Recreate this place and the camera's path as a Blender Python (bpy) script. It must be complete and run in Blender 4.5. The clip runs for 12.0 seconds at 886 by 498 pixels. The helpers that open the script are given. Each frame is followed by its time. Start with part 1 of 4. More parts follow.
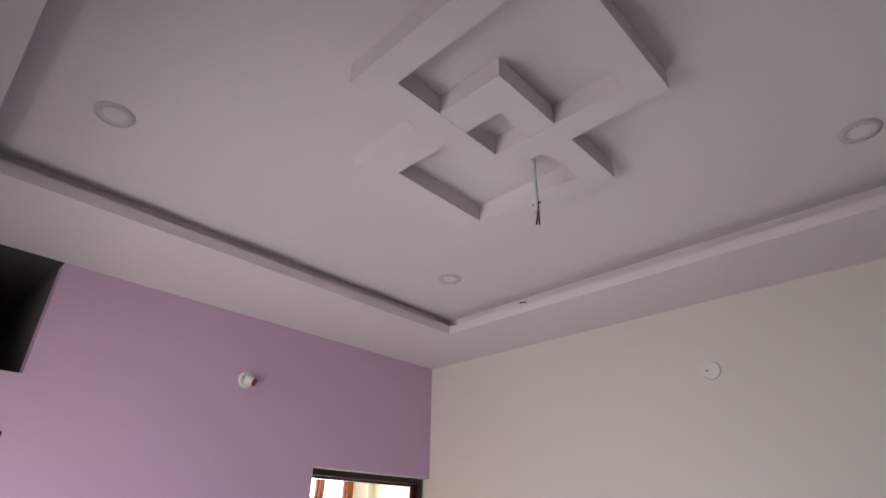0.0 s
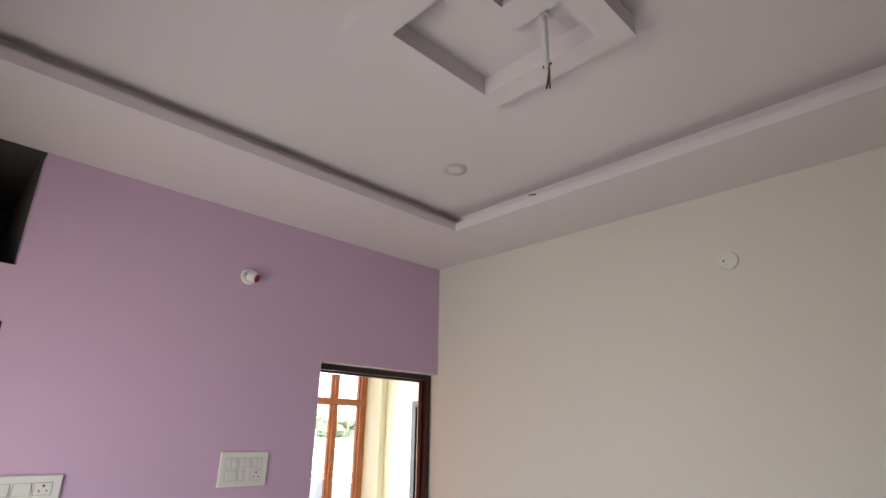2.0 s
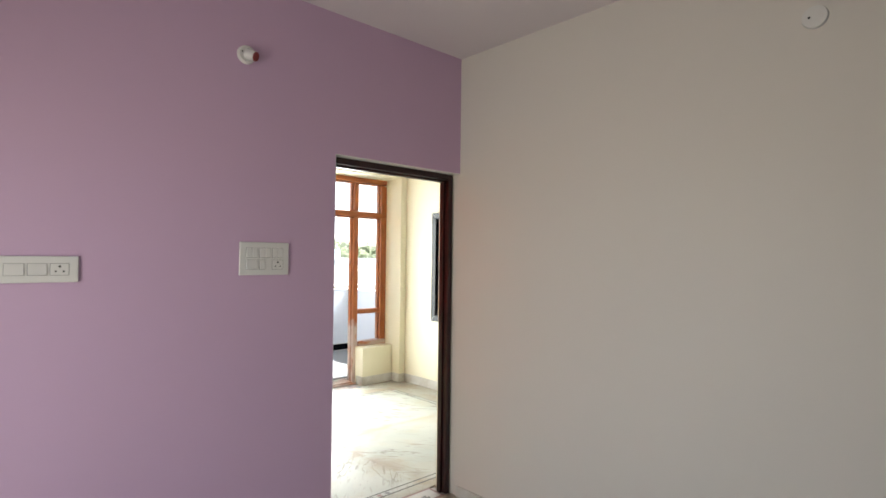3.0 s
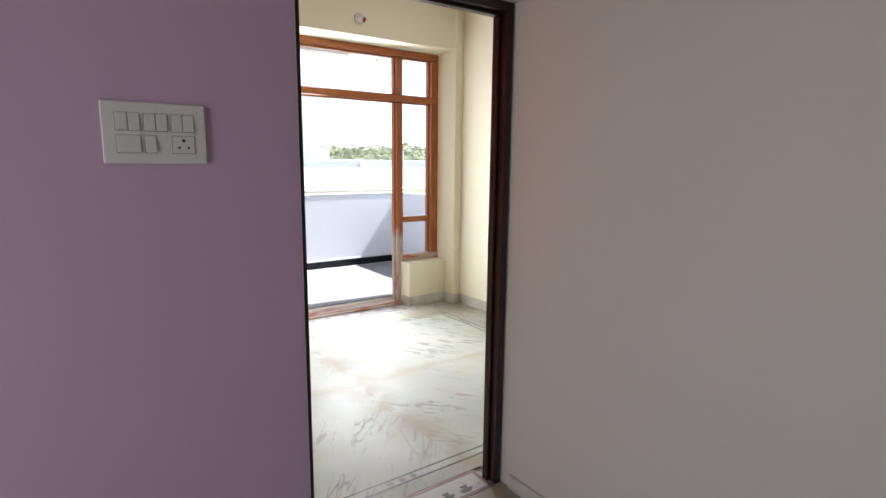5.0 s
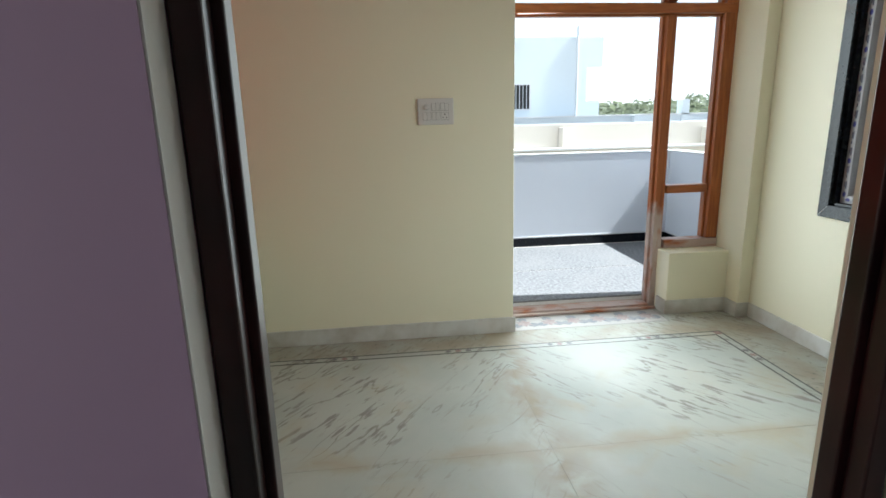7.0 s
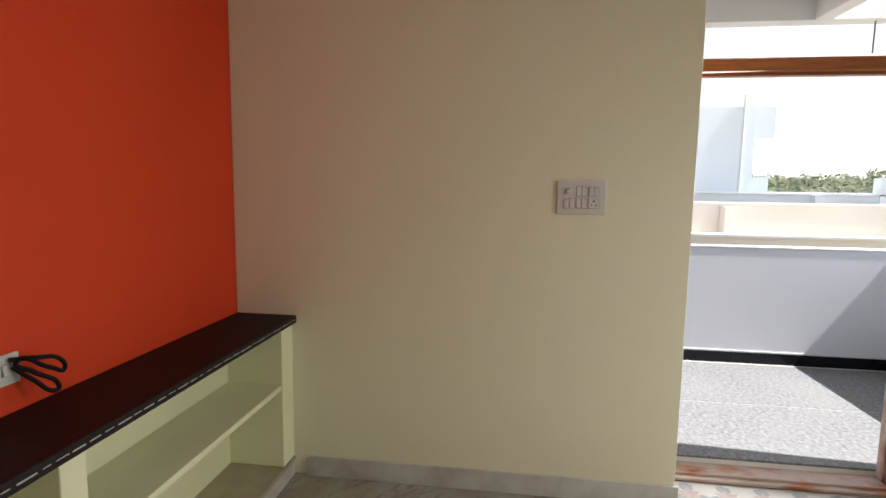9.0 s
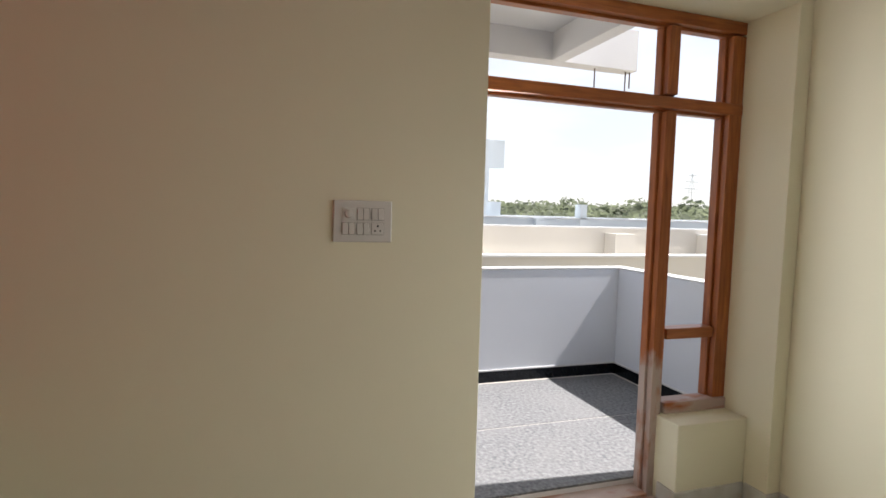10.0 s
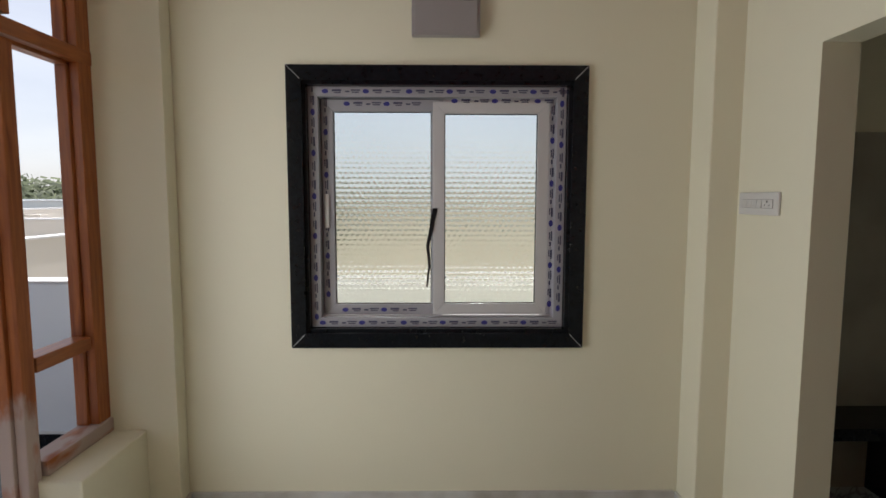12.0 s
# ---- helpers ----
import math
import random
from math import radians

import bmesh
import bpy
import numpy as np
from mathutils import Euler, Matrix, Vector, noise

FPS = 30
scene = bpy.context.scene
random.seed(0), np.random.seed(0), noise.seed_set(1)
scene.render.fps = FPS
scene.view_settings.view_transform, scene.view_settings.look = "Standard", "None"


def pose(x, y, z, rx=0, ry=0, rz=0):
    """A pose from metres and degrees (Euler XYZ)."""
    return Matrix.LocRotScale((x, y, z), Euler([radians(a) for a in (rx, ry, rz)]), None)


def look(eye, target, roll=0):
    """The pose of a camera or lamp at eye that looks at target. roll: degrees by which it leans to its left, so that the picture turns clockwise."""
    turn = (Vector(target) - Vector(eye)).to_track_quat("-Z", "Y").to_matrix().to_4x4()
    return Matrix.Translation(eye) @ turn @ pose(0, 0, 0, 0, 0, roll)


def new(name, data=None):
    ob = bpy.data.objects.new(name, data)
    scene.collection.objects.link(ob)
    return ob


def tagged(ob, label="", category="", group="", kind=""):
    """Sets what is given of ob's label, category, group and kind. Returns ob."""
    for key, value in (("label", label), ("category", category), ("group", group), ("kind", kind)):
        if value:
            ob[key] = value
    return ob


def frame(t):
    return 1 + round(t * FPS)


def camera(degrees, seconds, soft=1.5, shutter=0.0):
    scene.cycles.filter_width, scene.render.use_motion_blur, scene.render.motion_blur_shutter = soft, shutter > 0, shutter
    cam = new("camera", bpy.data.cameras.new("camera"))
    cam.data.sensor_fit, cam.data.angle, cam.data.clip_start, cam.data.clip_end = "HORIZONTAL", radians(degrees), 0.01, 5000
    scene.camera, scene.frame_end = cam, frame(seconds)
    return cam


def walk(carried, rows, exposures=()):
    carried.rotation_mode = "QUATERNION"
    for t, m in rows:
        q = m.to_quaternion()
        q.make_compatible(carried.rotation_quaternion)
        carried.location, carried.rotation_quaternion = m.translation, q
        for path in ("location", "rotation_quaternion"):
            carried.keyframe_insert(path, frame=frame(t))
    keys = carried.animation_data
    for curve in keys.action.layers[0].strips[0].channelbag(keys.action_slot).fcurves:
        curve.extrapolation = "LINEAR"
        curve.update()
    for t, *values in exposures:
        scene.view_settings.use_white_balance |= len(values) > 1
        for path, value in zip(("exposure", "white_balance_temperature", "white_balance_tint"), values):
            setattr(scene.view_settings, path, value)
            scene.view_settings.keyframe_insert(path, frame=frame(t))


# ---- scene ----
cam = camera(79.3, 12.0, soft=1.6)
PATH = [
    (0, (2.845, -2.83, 1.798), (1.612, -1.562, 2.732), 1.0),
    (0.5, (2.86, -2.798, 1.804), (1.716, -1.634, 2.96), 0.8),
    (1, (2.838, -2.756, 1.805), (1.657, -1.568, 2.898), 0.8),
    (1.5, (2.784, -2.734, 1.775), (1.535, -1.471, 2.694), 0.8),
    (2, (2.747, -2.676, 1.728), (1.401, -1.349, 2.381), 0.9),
    (2.5, (2.679, -2.617, 1.654), (1.252, -1.254, 1.978), 0.9),
    (3, (2.514, -2.495, 1.563), (1.053, -1.131, 1.595), 0.7),
    (3.2, (2.445, -2.418, 1.563), (0.97, -1.069, 1.503), 0.9),
    (4.8, (1.799, -1.664, 1.48), (0.226, -0.468, 1.169), 0.3),
    (5, (1.651, -1.566, 1.483), (0.042, -0.423, 1.157), 0.6),
    (5.5, (1.369, -1.342, 1.485), (-0.326, -0.339, 1.138), 0.2),
    (6, (1.097, -1.06, 1.475), (-0.69, -0.246, 1.094), 0.0),
    (6.5, (0.834, -0.859, 1.422), (-1.031, -0.268, 1.006), -0.3),
    (7, (0.559, -0.735, 1.394), (-1.374, -0.524, 0.929), -1.4),
    (7.2, (0.467, -0.714, 1.389), (-1.475, -0.652, 0.914), -1.9),
    (8.8, (-0.165, -0.713, 1.492), (-2.11, -1.079, 1.204), -0.1),
    (9, (-0.255, -0.689, 1.49), (-2.223, -0.956, 1.259), 0.8),
    (9.5, (-0.507, -0.696, 1.464), (-2.499, -0.615, 1.308), 1.5),
    (10, (-0.771, -0.734, 1.491), (-2.667, -0.11, 1.356), 1.6),
    (10.5, (-1.004, -0.77, 1.502), (-2.625, 0.392, 1.36), 1.3),
    (11, (-1.23, -0.763, 1.453), (-2.422, 0.836, 1.299), 1.2),
    (11.5, (-1.43, -0.725, 1.468), (-2.053, 1.169, 1.303), 0.3),
    (12, (-1.579, -0.666, 1.495), (-1.557, 1.325, 1.311), 0.1),
]
EXPOSURES = [(0, 3.27, 6000, 16), (0.6, 3.6, 5900, 8), (1.5, 3.42, 6150, 5), (2.0, 3.2, 6250, 9), (3.2, 2.88, 6400, 7), (4.8, 2.42, 6150, 12), (5.5, 2.2, 6050, 14), (6.4, 1.98, 5950, 9), (7.0, 1.76, 5800, 3), (8.8, 1.7, 6400, 10), (9.5, 1.5, 6650, 14), (10.5, 1.22, 6200, 11), (11.5, 0.88, 6050, 15), (12.0, 0.98, 6300, 14)]
walk(cam, [(t, look(eye, target, roll)) for t, eye, target, roll in PATH], EXPOSURES)

# ---- world, sun, lamps ----
SUN = Vector((0.055, 0.71, 1.0)).normalized()
world = bpy.data.worlds.new("world")
scene.world = world
world.use_nodes = True
sky = world.node_tree.nodes.new("ShaderNodeTexSky")
sky.sky_type, sky.sun_disc = "NISHITA", False
sky.sun_elevation, sky.sun_rotation = math.asin(SUN.z), math.atan2(SUN.x, SUN.y)
sky.air_density, sky.dust_density, sky.ozone_density = 1.0, 1.2, 1.0
# thin bright haze with soft clouds over the blue
w_nodes, w_links = world.node_tree.nodes, world.node_tree.links
w_coord, w_map, w_noise = w_nodes.new("ShaderNodeTexCoord"), w_nodes.new("ShaderNodeMapping"), w_nodes.new("ShaderNodeTexNoise")
w_map.inputs["Scale"].default_value = (2.0, 2.0, 7.0)
w_noise.inputs["Scale"].default_value, w_noise.inputs["Detail"].default_value = 1.6, 7
w_links.new(w_coord.outputs["Generated"], w_map.inputs["Vector"])
w_links.new(w_map.outputs["Vector"], w_noise.inputs["Vector"])
w_ramp = w_nodes.new("ShaderNodeValToRGB")
w_ramp.color_ramp.elements[0].position, w_ramp.color_ramp.elements[0].color = 0.38, (3.05, 3.12, 3.24, 1)
w_ramp.color_ramp.elements[1].position, w_ramp.color_ramp.elements[1].color = 0.66, (3.7, 3.72, 3.75, 1)
w_links.new(w_noise.outputs["Fac"], w_ramp.inputs["Fac"])
w_mix = w_nodes.new("ShaderNodeMix")
w_mix.data_type = "RGBA"
w_mix.inputs["Factor"].default_value = 0.8
w_links.new(sky.outputs[0], w_mix.inputs["A"])
w_links.new(w_ramp.outputs["Color"], w_mix.inputs["B"])
w_links.new(w_mix.outputs["Result"], w_nodes["Background"].inputs[0])
world.node_tree.nodes["Background"].inputs[1].default_value = 0.115

sun_data = bpy.data.lights.new("sun", "SUN")
sun_data.energy, sun_data.angle, sun_data.color = 4.6, radians(0.6), (1.0, 0.96, 0.9)
new("sun", sun_data).matrix_world = look(SUN * 30, (0, 0, 0))


def window_light(name, place, towards, width, height, watts, colour, spread=180):
    """Daylight that comes in by an opening."""
    lamp = bpy.data.lights.new(name, "AREA")
    lamp.shape, lamp.size, lamp.size_y = "RECTANGLE", width, height
    lamp.energy, lamp.color, lamp.spread = watts, colour, radians(spread)
    ob = new(name, lamp)
    ob.matrix_world = look(place, towards)
    return ob


window_light("daylight_terrace_door", (-3.02, 0.68, 1.26), (0, 0.25, 1.30), 1.0, 2.3, 10.4, (0.97, 0.99, 0.95), 168)
window_light("daylight_frosted_window", (-1.58, 1.58, 1.44), (-1.80, 0.3, 0.82), 1.1, 0.9, 2.8, (0.99, 0.99, 0.94), 112)
window_light("daylight_hall_window", (1.10, -3.37, 1.35), (0.9, 0.0, 1.35), 1.7, 1.7, 2.5, (1.0, 0.98, 0.98), 135)

# ---- materials ----


def material(name, colour, rough=0.6, metal=0.0, tint=None, amount=0.35, scale=3.0, grain=120.0, bump=0.15, spec=0.5, coat=0.0):
    """Plain paint, stone, wood: a colour that drifts towards tint in patches, with a fine relief."""
    m = bpy.data.materials.new(name)
    m.use_nodes = True
    n, l = m.node_tree.nodes, m.node_tree.links
    b = n["Principled BSDF"]
    geo = n.new("ShaderNodeNewGeometry")
    big = n.new("ShaderNodeTexNoise")
    big.inputs["Scale"].default_value, big.inputs["Detail"].default_value = scale, 6
    fine = n.new("ShaderNodeTexNoise")
    fine.inputs["Scale"].default_value, fine.inputs["Detail"].default_value = grain, 4
    l.new(geo.outputs["Position"], big.inputs["Vector"])
    l.new(geo.outputs["Position"], fine.inputs["Vector"])
    ramp = n.new("ShaderNodeMapRange")
    ramp.inputs["From Min"].default_value, ramp.inputs["From Max"].default_value = 0.35, 0.75
    ramp.inputs["To Max"].default_value = amount
    l.new(big.outputs["Fac"], ramp.inputs["Value"])
    mix = n.new("ShaderNodeMix")
    mix.data_type = "RGBA"
    mix.inputs["A"].default_value = (*colour, 1)
    mix.inputs["B"].default_value = (*(tint or [c * 0.8 for c in colour]), 1)
    l.new(ramp.outputs["Result"], mix.inputs["Factor"])
    l.new(mix.outputs["Result"], b.inputs["Base Color"])
    b.inputs["Roughness"].default_value, b.inputs["Metallic"].default_value = rough, metal
    b.inputs["Specular IOR Level"].default_value = spec
    b.inputs["Coat Weight"].default_value = coat
    if bump:
        bm_ = n.new("ShaderNodeBump")
        bm_.inputs["Strength"].default_value, bm_.inputs["Distance"].default_value = bump, 0.002
        l.new(fine.outputs["Fac"], bm_.inputs["Height"])
        l.new(bm_.outputs["Normal"], b.inputs["Normal"])
    return m


M = {}
M["lilac"] = material("lilac_paint", (0.545, 0.38, 0.535), 0.55, tint=(0.50, 0.355, 0.49), scale=1.2, grain=60, bump=0.12)
M["white"] = material("white_wall_paint", (0.61, 0.575, 0.535), 0.6, tint=(0.57, 0.535, 0.50), scale=0.9, grain=60, bump=0.12)
M["ceiling"] = material("ceiling_paint", (0.64, 0.585, 0.61), 0.75, tint=(0.60, 0.545, 0.575), scale=0.8, grain=90, bump=0.06)
M["reveal"] = material("plaster_edge", (0.74, 0.73, 0.70), 0.7, scale=4, grain=80, bump=0.2)
M["cream"] = material("cream_paint", (0.80, 0.765, 0.60), 0.5, tint=(0.76, 0.725, 0.56), scale=1.0, grain=55, bump=0.12)
M["orange"] = material("orange_paint", (0.73, 0.067, 0.017), 0.7, tint=(0.65, 0.046, 0.013), scale=1.5, grain=60, bump=0.12, spec=0.25)
M["dark_frame"] = material("dark_brown_door_paint", (0.012, 0.004, 0.004), 0.32, tint=(0.055, 0.010, 0.011), amount=0.7, scale=6, grain=90, bump=0.1, spec=0.45)
M["plastic"] = material("white_plastic", (0.66, 0.65, 0.63), 0.25, tint=(0.62, 0.61, 0.59), scale=8, bump=0)
M["slot"] = material("socket_hole", (0.01, 0.01, 0.01), 0.6, bump=0)
M["red_holder"] = material("red_brown_bakelite", (0.22, 0.015, 0.01), 0.35, bump=0)
M["granite_black"] = material("black_granite", (0.005, 0.006, 0.008), 0.15, tint=(0.012, 0.015, 0.02), amount=0.75, scale=45, grain=300, bump=0.02, spec=0.25)
M["counter"] = material("dark_granite_counter", (0.012, 0.009, 0.009), 0.55, tint=(0.035, 0.024, 0.022), amount=0.6, scale=90, grain=400, bump=0.03, spec=0.16)
M["chip"] = material("chipped_granite_edge", (0.5, 0.5, 0.48), 0.8, scale=40)
M["upvc"] = material("white_upvc", (0.58, 0.57, 0.575), 0.3, scale=5, bump=0)
M["film"] = material("protective_film", (0.36, 0.355, 0.38), 0.35, tint=(0.27, 0.265, 0.30), scale=14, grain=80, bump=0.2)
M["ink_blue"] = material("blue_print", (0.03, 0.03, 0.22), 0.5, bump=0)
M["ink_grey"] = material("grey_print", (0.06, 0.06, 0.11), 0.5, bump=0)
M["rubber"] = material("black_gasket", (0.015, 0.015, 0.015), 0.6, bump=0)
M["tape"] = material("torn_black_tape", (0.012, 0.012, 0.016), 0.5, scale=30, bump=0.3)
M["steel"] = material("grey_enamelled_steel", (0.33, 0.305, 0.30), 0.4, scale=4, bump=0)
M["mosaic_red"] = material("maroon_stone", (0.22, 0.125, 0.12), 0.4, tint=(0.32, 0.23, 0.21), scale=30, bump=0.05)
M["mosaic_grey"] = material("dark_grey_stone", (0.11, 0.11, 0.115), 0.35, tint=(0.26, 0.25, 0.24), scale=30, bump=0.05)
M["mosaic_pale"] = material("pale_stone", (0.44, 0.42, 0.40), 0.4, tint=(0.34, 0.32, 0.31), scale=25, bump=0.05)
M["mosaic_dusty_red"] = material("dusty_maroon_stone", (0.33, 0.24, 0.23), 0.5, tint=(0.42, 0.37, 0.35), amount=0.8, scale=25, bump=0.05)
M["mosaic_dusty_grey"] = material("dusty_grey_stone", (0.20, 0.21, 0.235), 0.5, tint=(0.36, 0.36, 0.37), amount=0.8, scale=18, bump=0.05)
M["gap"] = material("grey_shadow_gap", (0.28, 0.27, 0.26), 0.6, bump=0)
M["inlay"] = material("inlay_line_stone", (0.022, 0.02, 0.02), 0.4, tint=(0.09, 0.07, 0.06), amount=0.35, scale=14, bump=0.05)
M["skirting"] = material("grey_white_marble", (0.62, 0.62, 0.60), 0.35, tint=(0.34, 0.30, 0.24), amount=0.8, scale=6, grain=60, bump=0.05)
M["shelf"] = material("cream_shelf_paint", (0.82, 0.82, 0.56), 0.55, tint=(0.74, 0.73, 0.47), scale=4, grain=60, bump=0.15)
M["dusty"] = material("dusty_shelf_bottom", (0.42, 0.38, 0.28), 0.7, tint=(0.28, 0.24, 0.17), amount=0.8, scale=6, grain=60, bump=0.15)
M["balcony_wall"] = material("blue_grey_exterior_paint", (0.66, 0.69, 0.75), 0.75, tint=(0.58, 0.61, 0.67), scale=1.4, grain=80, bump=0.25)
M["cap"] = material("white_parapet_edge", (0.62, 0.62, 0.63), 0.7, scale=3, bump=0.2)
M["cement"] = material("painted_concrete", (0.70, 0.70, 0.72), 0.8, tint=(0.6, 0.6, 0.62), scale=1.6, grain=50, bump=0.3)
M["beige"] = material("beige_exterior_paint", (0.58, 0.55, 0.50), 0.8, tint=(0.50, 0.475, 0.43), scale=0.8, grain=40, bump=0.2)
M["pale_blue"] = material("pale_blue_exterior_paint", (0.60, 0.65, 0.69), 0.8, tint=(0.54, 0.59, 0.63), scale=0.5, grain=30, bump=0.1)
# dark tone stands in for the unlit loft; the hidden slab shares it
M["raw"] = material("shade_darkened_plaster", (0.10, 0.09, 0.085), 0.9, scale=3, grain=60, bump=0.3)
M["rust"] = material("rusty_rebar", (0.10, 0.06, 0.045), 0.8, scale=30, bump=0.2)
M["pipe"] = material("grey_pvc_pipe", (0.55, 0.57, 0.6), 0.5, bump=0)
M["soil"] = material("dry_field", (0.24, 0.20, 0.13), 0.95, tint=(0.16, 0.15, 0.095), amount=1.0, scale=0.05, grain=0.5, bump=0)
# leaf colours are paled and greyed to carry the haze of distance
M["leaf"] = material("haze_paled_foliage", (0.14, 0.165, 0.115), 0.9, tint=(0.20, 0.21, 0.155), amount=0.9, scale=0.05, grain=2, bump=0)
leaf_nodes, leaf_links = M["leaf"].node_tree.nodes, M["leaf"].node_tree.links
thin = leaf_nodes.new("ShaderNodeBsdfTranslucent")
thin.inputs["Color"].default_value = (0.23, 0.265, 0.17, 1)
leaf_mix = leaf_nodes.new("ShaderNodeMixShader")
leaf_mix.inputs["Fac"].default_value = 0.4
leaf_links.new(leaf_nodes["Principled BSDF"].outputs[0], leaf_mix.inputs[1])
leaf_links.new(thin.outputs[0], leaf_mix.inputs[2])
leaf_links.new(leaf_mix.outputs[0], leaf_nodes["Material Output"].inputs["Surface"])
M["tiles"] = material("grey_marble_tiles", (0.34, 0.32, 0.27), 0.25, tint=(0.22, 0.20, 0.17), amount=0.7, scale=3, grain=40, bump=0.03)
M["cable"] = material("black_cable", (0.008, 0.008, 0.008), 0.6, bump=0, spec=0.2)
M["lamp_white"] = material("unlit_diffuser", (0.64, 0.60, 0.61), 0.4, bump=0)
M["lamp_ring"] = material("grey_white_ring", (0.47, 0.44, 0.45), 0.4, bump=0)


def marble(name="white_marble", dirt=0.0):
    """White marble with diagonal grey veins, brown stains and a tone of its own for each slab."""
    m = bpy.data.materials.new(name)
    m.use_nodes = True
    n, l = m.node_tree.nodes, m.node_tree.links
    b = n["Principled BSDF"]
    geo, info = n.new("ShaderNodeNewGeometry"), n.new("ShaderNodeObjectInfo")
    # the slabs are book-matched: the veins mirror about the middle joint
    cut, fold, pair, shift = n.new("ShaderNodeSeparateXYZ"), n.new("ShaderNodeMath"), n.new("ShaderNodeMath"), n.new("ShaderNodeCombineXYZ")
    l.new(geo.outputs["Position"], cut.inputs[0])
    fold.operation, fold.inputs[1].default_value = "ADD", 0.06
    l.new(cut.outputs["Y"], fold.inputs[0])
    pair.operation = "ABSOLUTE"
    l.new(fold.outputs[0], pair.inputs[0])
    l.new(cut.outputs["X"], shift.inputs["X"])
    l.new(pair.outputs[0], shift.inputs["Y"])
    spin, turn = n.new("ShaderNodeMapping"), n.new("ShaderNodeMapping")
    spin.inputs["Rotation"].default_value = (0, 0, radians(-38))
    turn.inputs["Scale"].default_value = (0.85, 4.0, 1)
    l.new(shift.outputs[0], spin.inputs["Vector"])
    l.new(spin.outputs["Vector"], turn.inputs["Vector"])

    def noise_node(scale, detail, vector, distortion=0.0):
        t = n.new("ShaderNodeTexNoise")
        t.inputs["Scale"].default_value, t.inputs["Detail"].default_value = scale, detail
        t.inputs["Distortion"].default_value = distortion
        l.new(vector, t.inputs["Vector"])
        return t.outputs["Fac"]

    def stretch(value, lo, hi, top):
        r = n.new("ShaderNodeMapRange")
        r.inputs["From Min"].default_value, r.inputs["From Max"].default_value, r.inputs["To Max"].default_value = lo, hi, top
        l.new(value, r.inputs["Value"])
        return r.outputs["Result"]

    def blend(a, colour, fac):
        x = n.new("ShaderNodeMix")
        x.data_type = "RGBA"
        x.inputs["B"].default_value = (*colour, 1)
        if isinstance(a, tuple):
            x.inputs["A"].default_value = (*a, 1)
        else:
            l.new(a, x.inputs["A"])
        l.new(fac, x.inputs["Factor"])
        return x.outputs["Result"]

    veins = noise_node(0.9, 4, turn.outputs["Vector"], 0.15)
    patches = noise_node(1.3, 5, geo.outputs["Position"])
    fine = noise_node(9.0, 8, turn.outputs["Vector"], 0.3)
    c = blend((0.40, 0.415, 0.375), (0.29, 0.32, 0.30), stretch(patches, 0.42, 0.66, 0.75))
    def ridge(value, width, top):
        """Thin wandering lines where the noise crosses its middle."""
        d, a = n.new("ShaderNodeMath"), n.new("ShaderNodeMath")
        d.operation, d.inputs[1].default_value, a.operation = "SUBTRACT", 0.5, "ABSOLUTE"
        l.new(value, d.inputs[0])
        l.new(d.outputs[0], a.inputs[0])
        r = n.new("ShaderNodeMapRange")
        r.inputs["From Min"].default_value, r.inputs["From Max"].default_value, r.inputs["To Max"].default_value = width, 0.0, top
        l.new(a.outputs[0], r.inputs["Value"])
        return r.outputs["Result"]

    def times(a, b):
        x = n.new("ShaderNodeMath")
        x.operation = "MULTIPLY"
        l.new(a, x.inputs[0])
        l.new(b, x.inputs[1])
        return x.outputs[0]

    where = noise_node(1.3, 4, spin.outputs["Vector"])
    c = blend(c, (0.29, 0.31, 0.31), times(stretch(noise_node(2.6, 6, turn.outputs["Vector"], 0.4), 0.52, 0.72, 0.3), stretch(noise_node(1.1, 3, shift.outputs[0]), 0.34, 0.56, 1.0)))
    c = blend(c, (0.13, 0.11, 0.09), times(ridge(veins, 0.008, 0.95), stretch(where, 0.44, 0.52, 1.0)))
    c = blend(c, (0.15, 0.13, 0.12), times(stretch(noise_node(6.5, 8, turn.outputs["Vector"], 0.1), 0.575, 0.63, 0.95), stretch(where, 0.48, 0.56, 1.0)))
    c = blend(c, (0.26, 0.24, 0.21), times(stretch(fine, 0.59, 0.66, 0.65), stretch(noise_node(2.4, 3, shift.outputs[0]), 0.46, 0.58, 1.0)))
    brown = noise_node(3.4, 7, geo.outputs["Position"], 0.5)
    c = blend(c, (0.36 - 0.10 * dirt, 0.27 - 0.06 * dirt, 0.13 + 0.01 * dirt), stretch(brown, 0.53 - 0.19 * dirt, 0.76 - 0.12 * dirt, 0.5 + 0.4 * dirt))
    if dirt:
        c = blend(c, (0.13, 0.105, 0.07), stretch(noise_node(9.0, 9, turn.outputs["Vector"], 0.6), 0.57, 0.67, 0.6))
        c = blend(c, (0.07, 0.06, 0.045), stretch(noise_node(38.0, 6, geo.outputs["Position"]), 0.62, 0.70, 0.8))
    parts_ = n.new("ShaderNodeSeparateXYZ")
    l.new(geo.outputs["Position"], parts_.inputs[0])

    wander = noise_node(2.3, 4, geo.outputs["Position"])

    def near_joint(axis, place, reach):
        """How near a worn joint lies, broken up by the stains."""
        d = n.new("ShaderNodeMath")
        d.operation = "SUBTRACT"
        sway = n.new("ShaderNodeMath")
        sway.operation, sway.inputs[1].default_value = "MULTIPLY_ADD", 0.34
        l.new(wander, sway.inputs[0])
        l.new(parts_.outputs[axis], sway.inputs[2])
        l.new(sway.outputs[0], d.inputs[0])
        d.inputs[1].default_value = place + 0.17
        a = n.new("ShaderNodeMath")
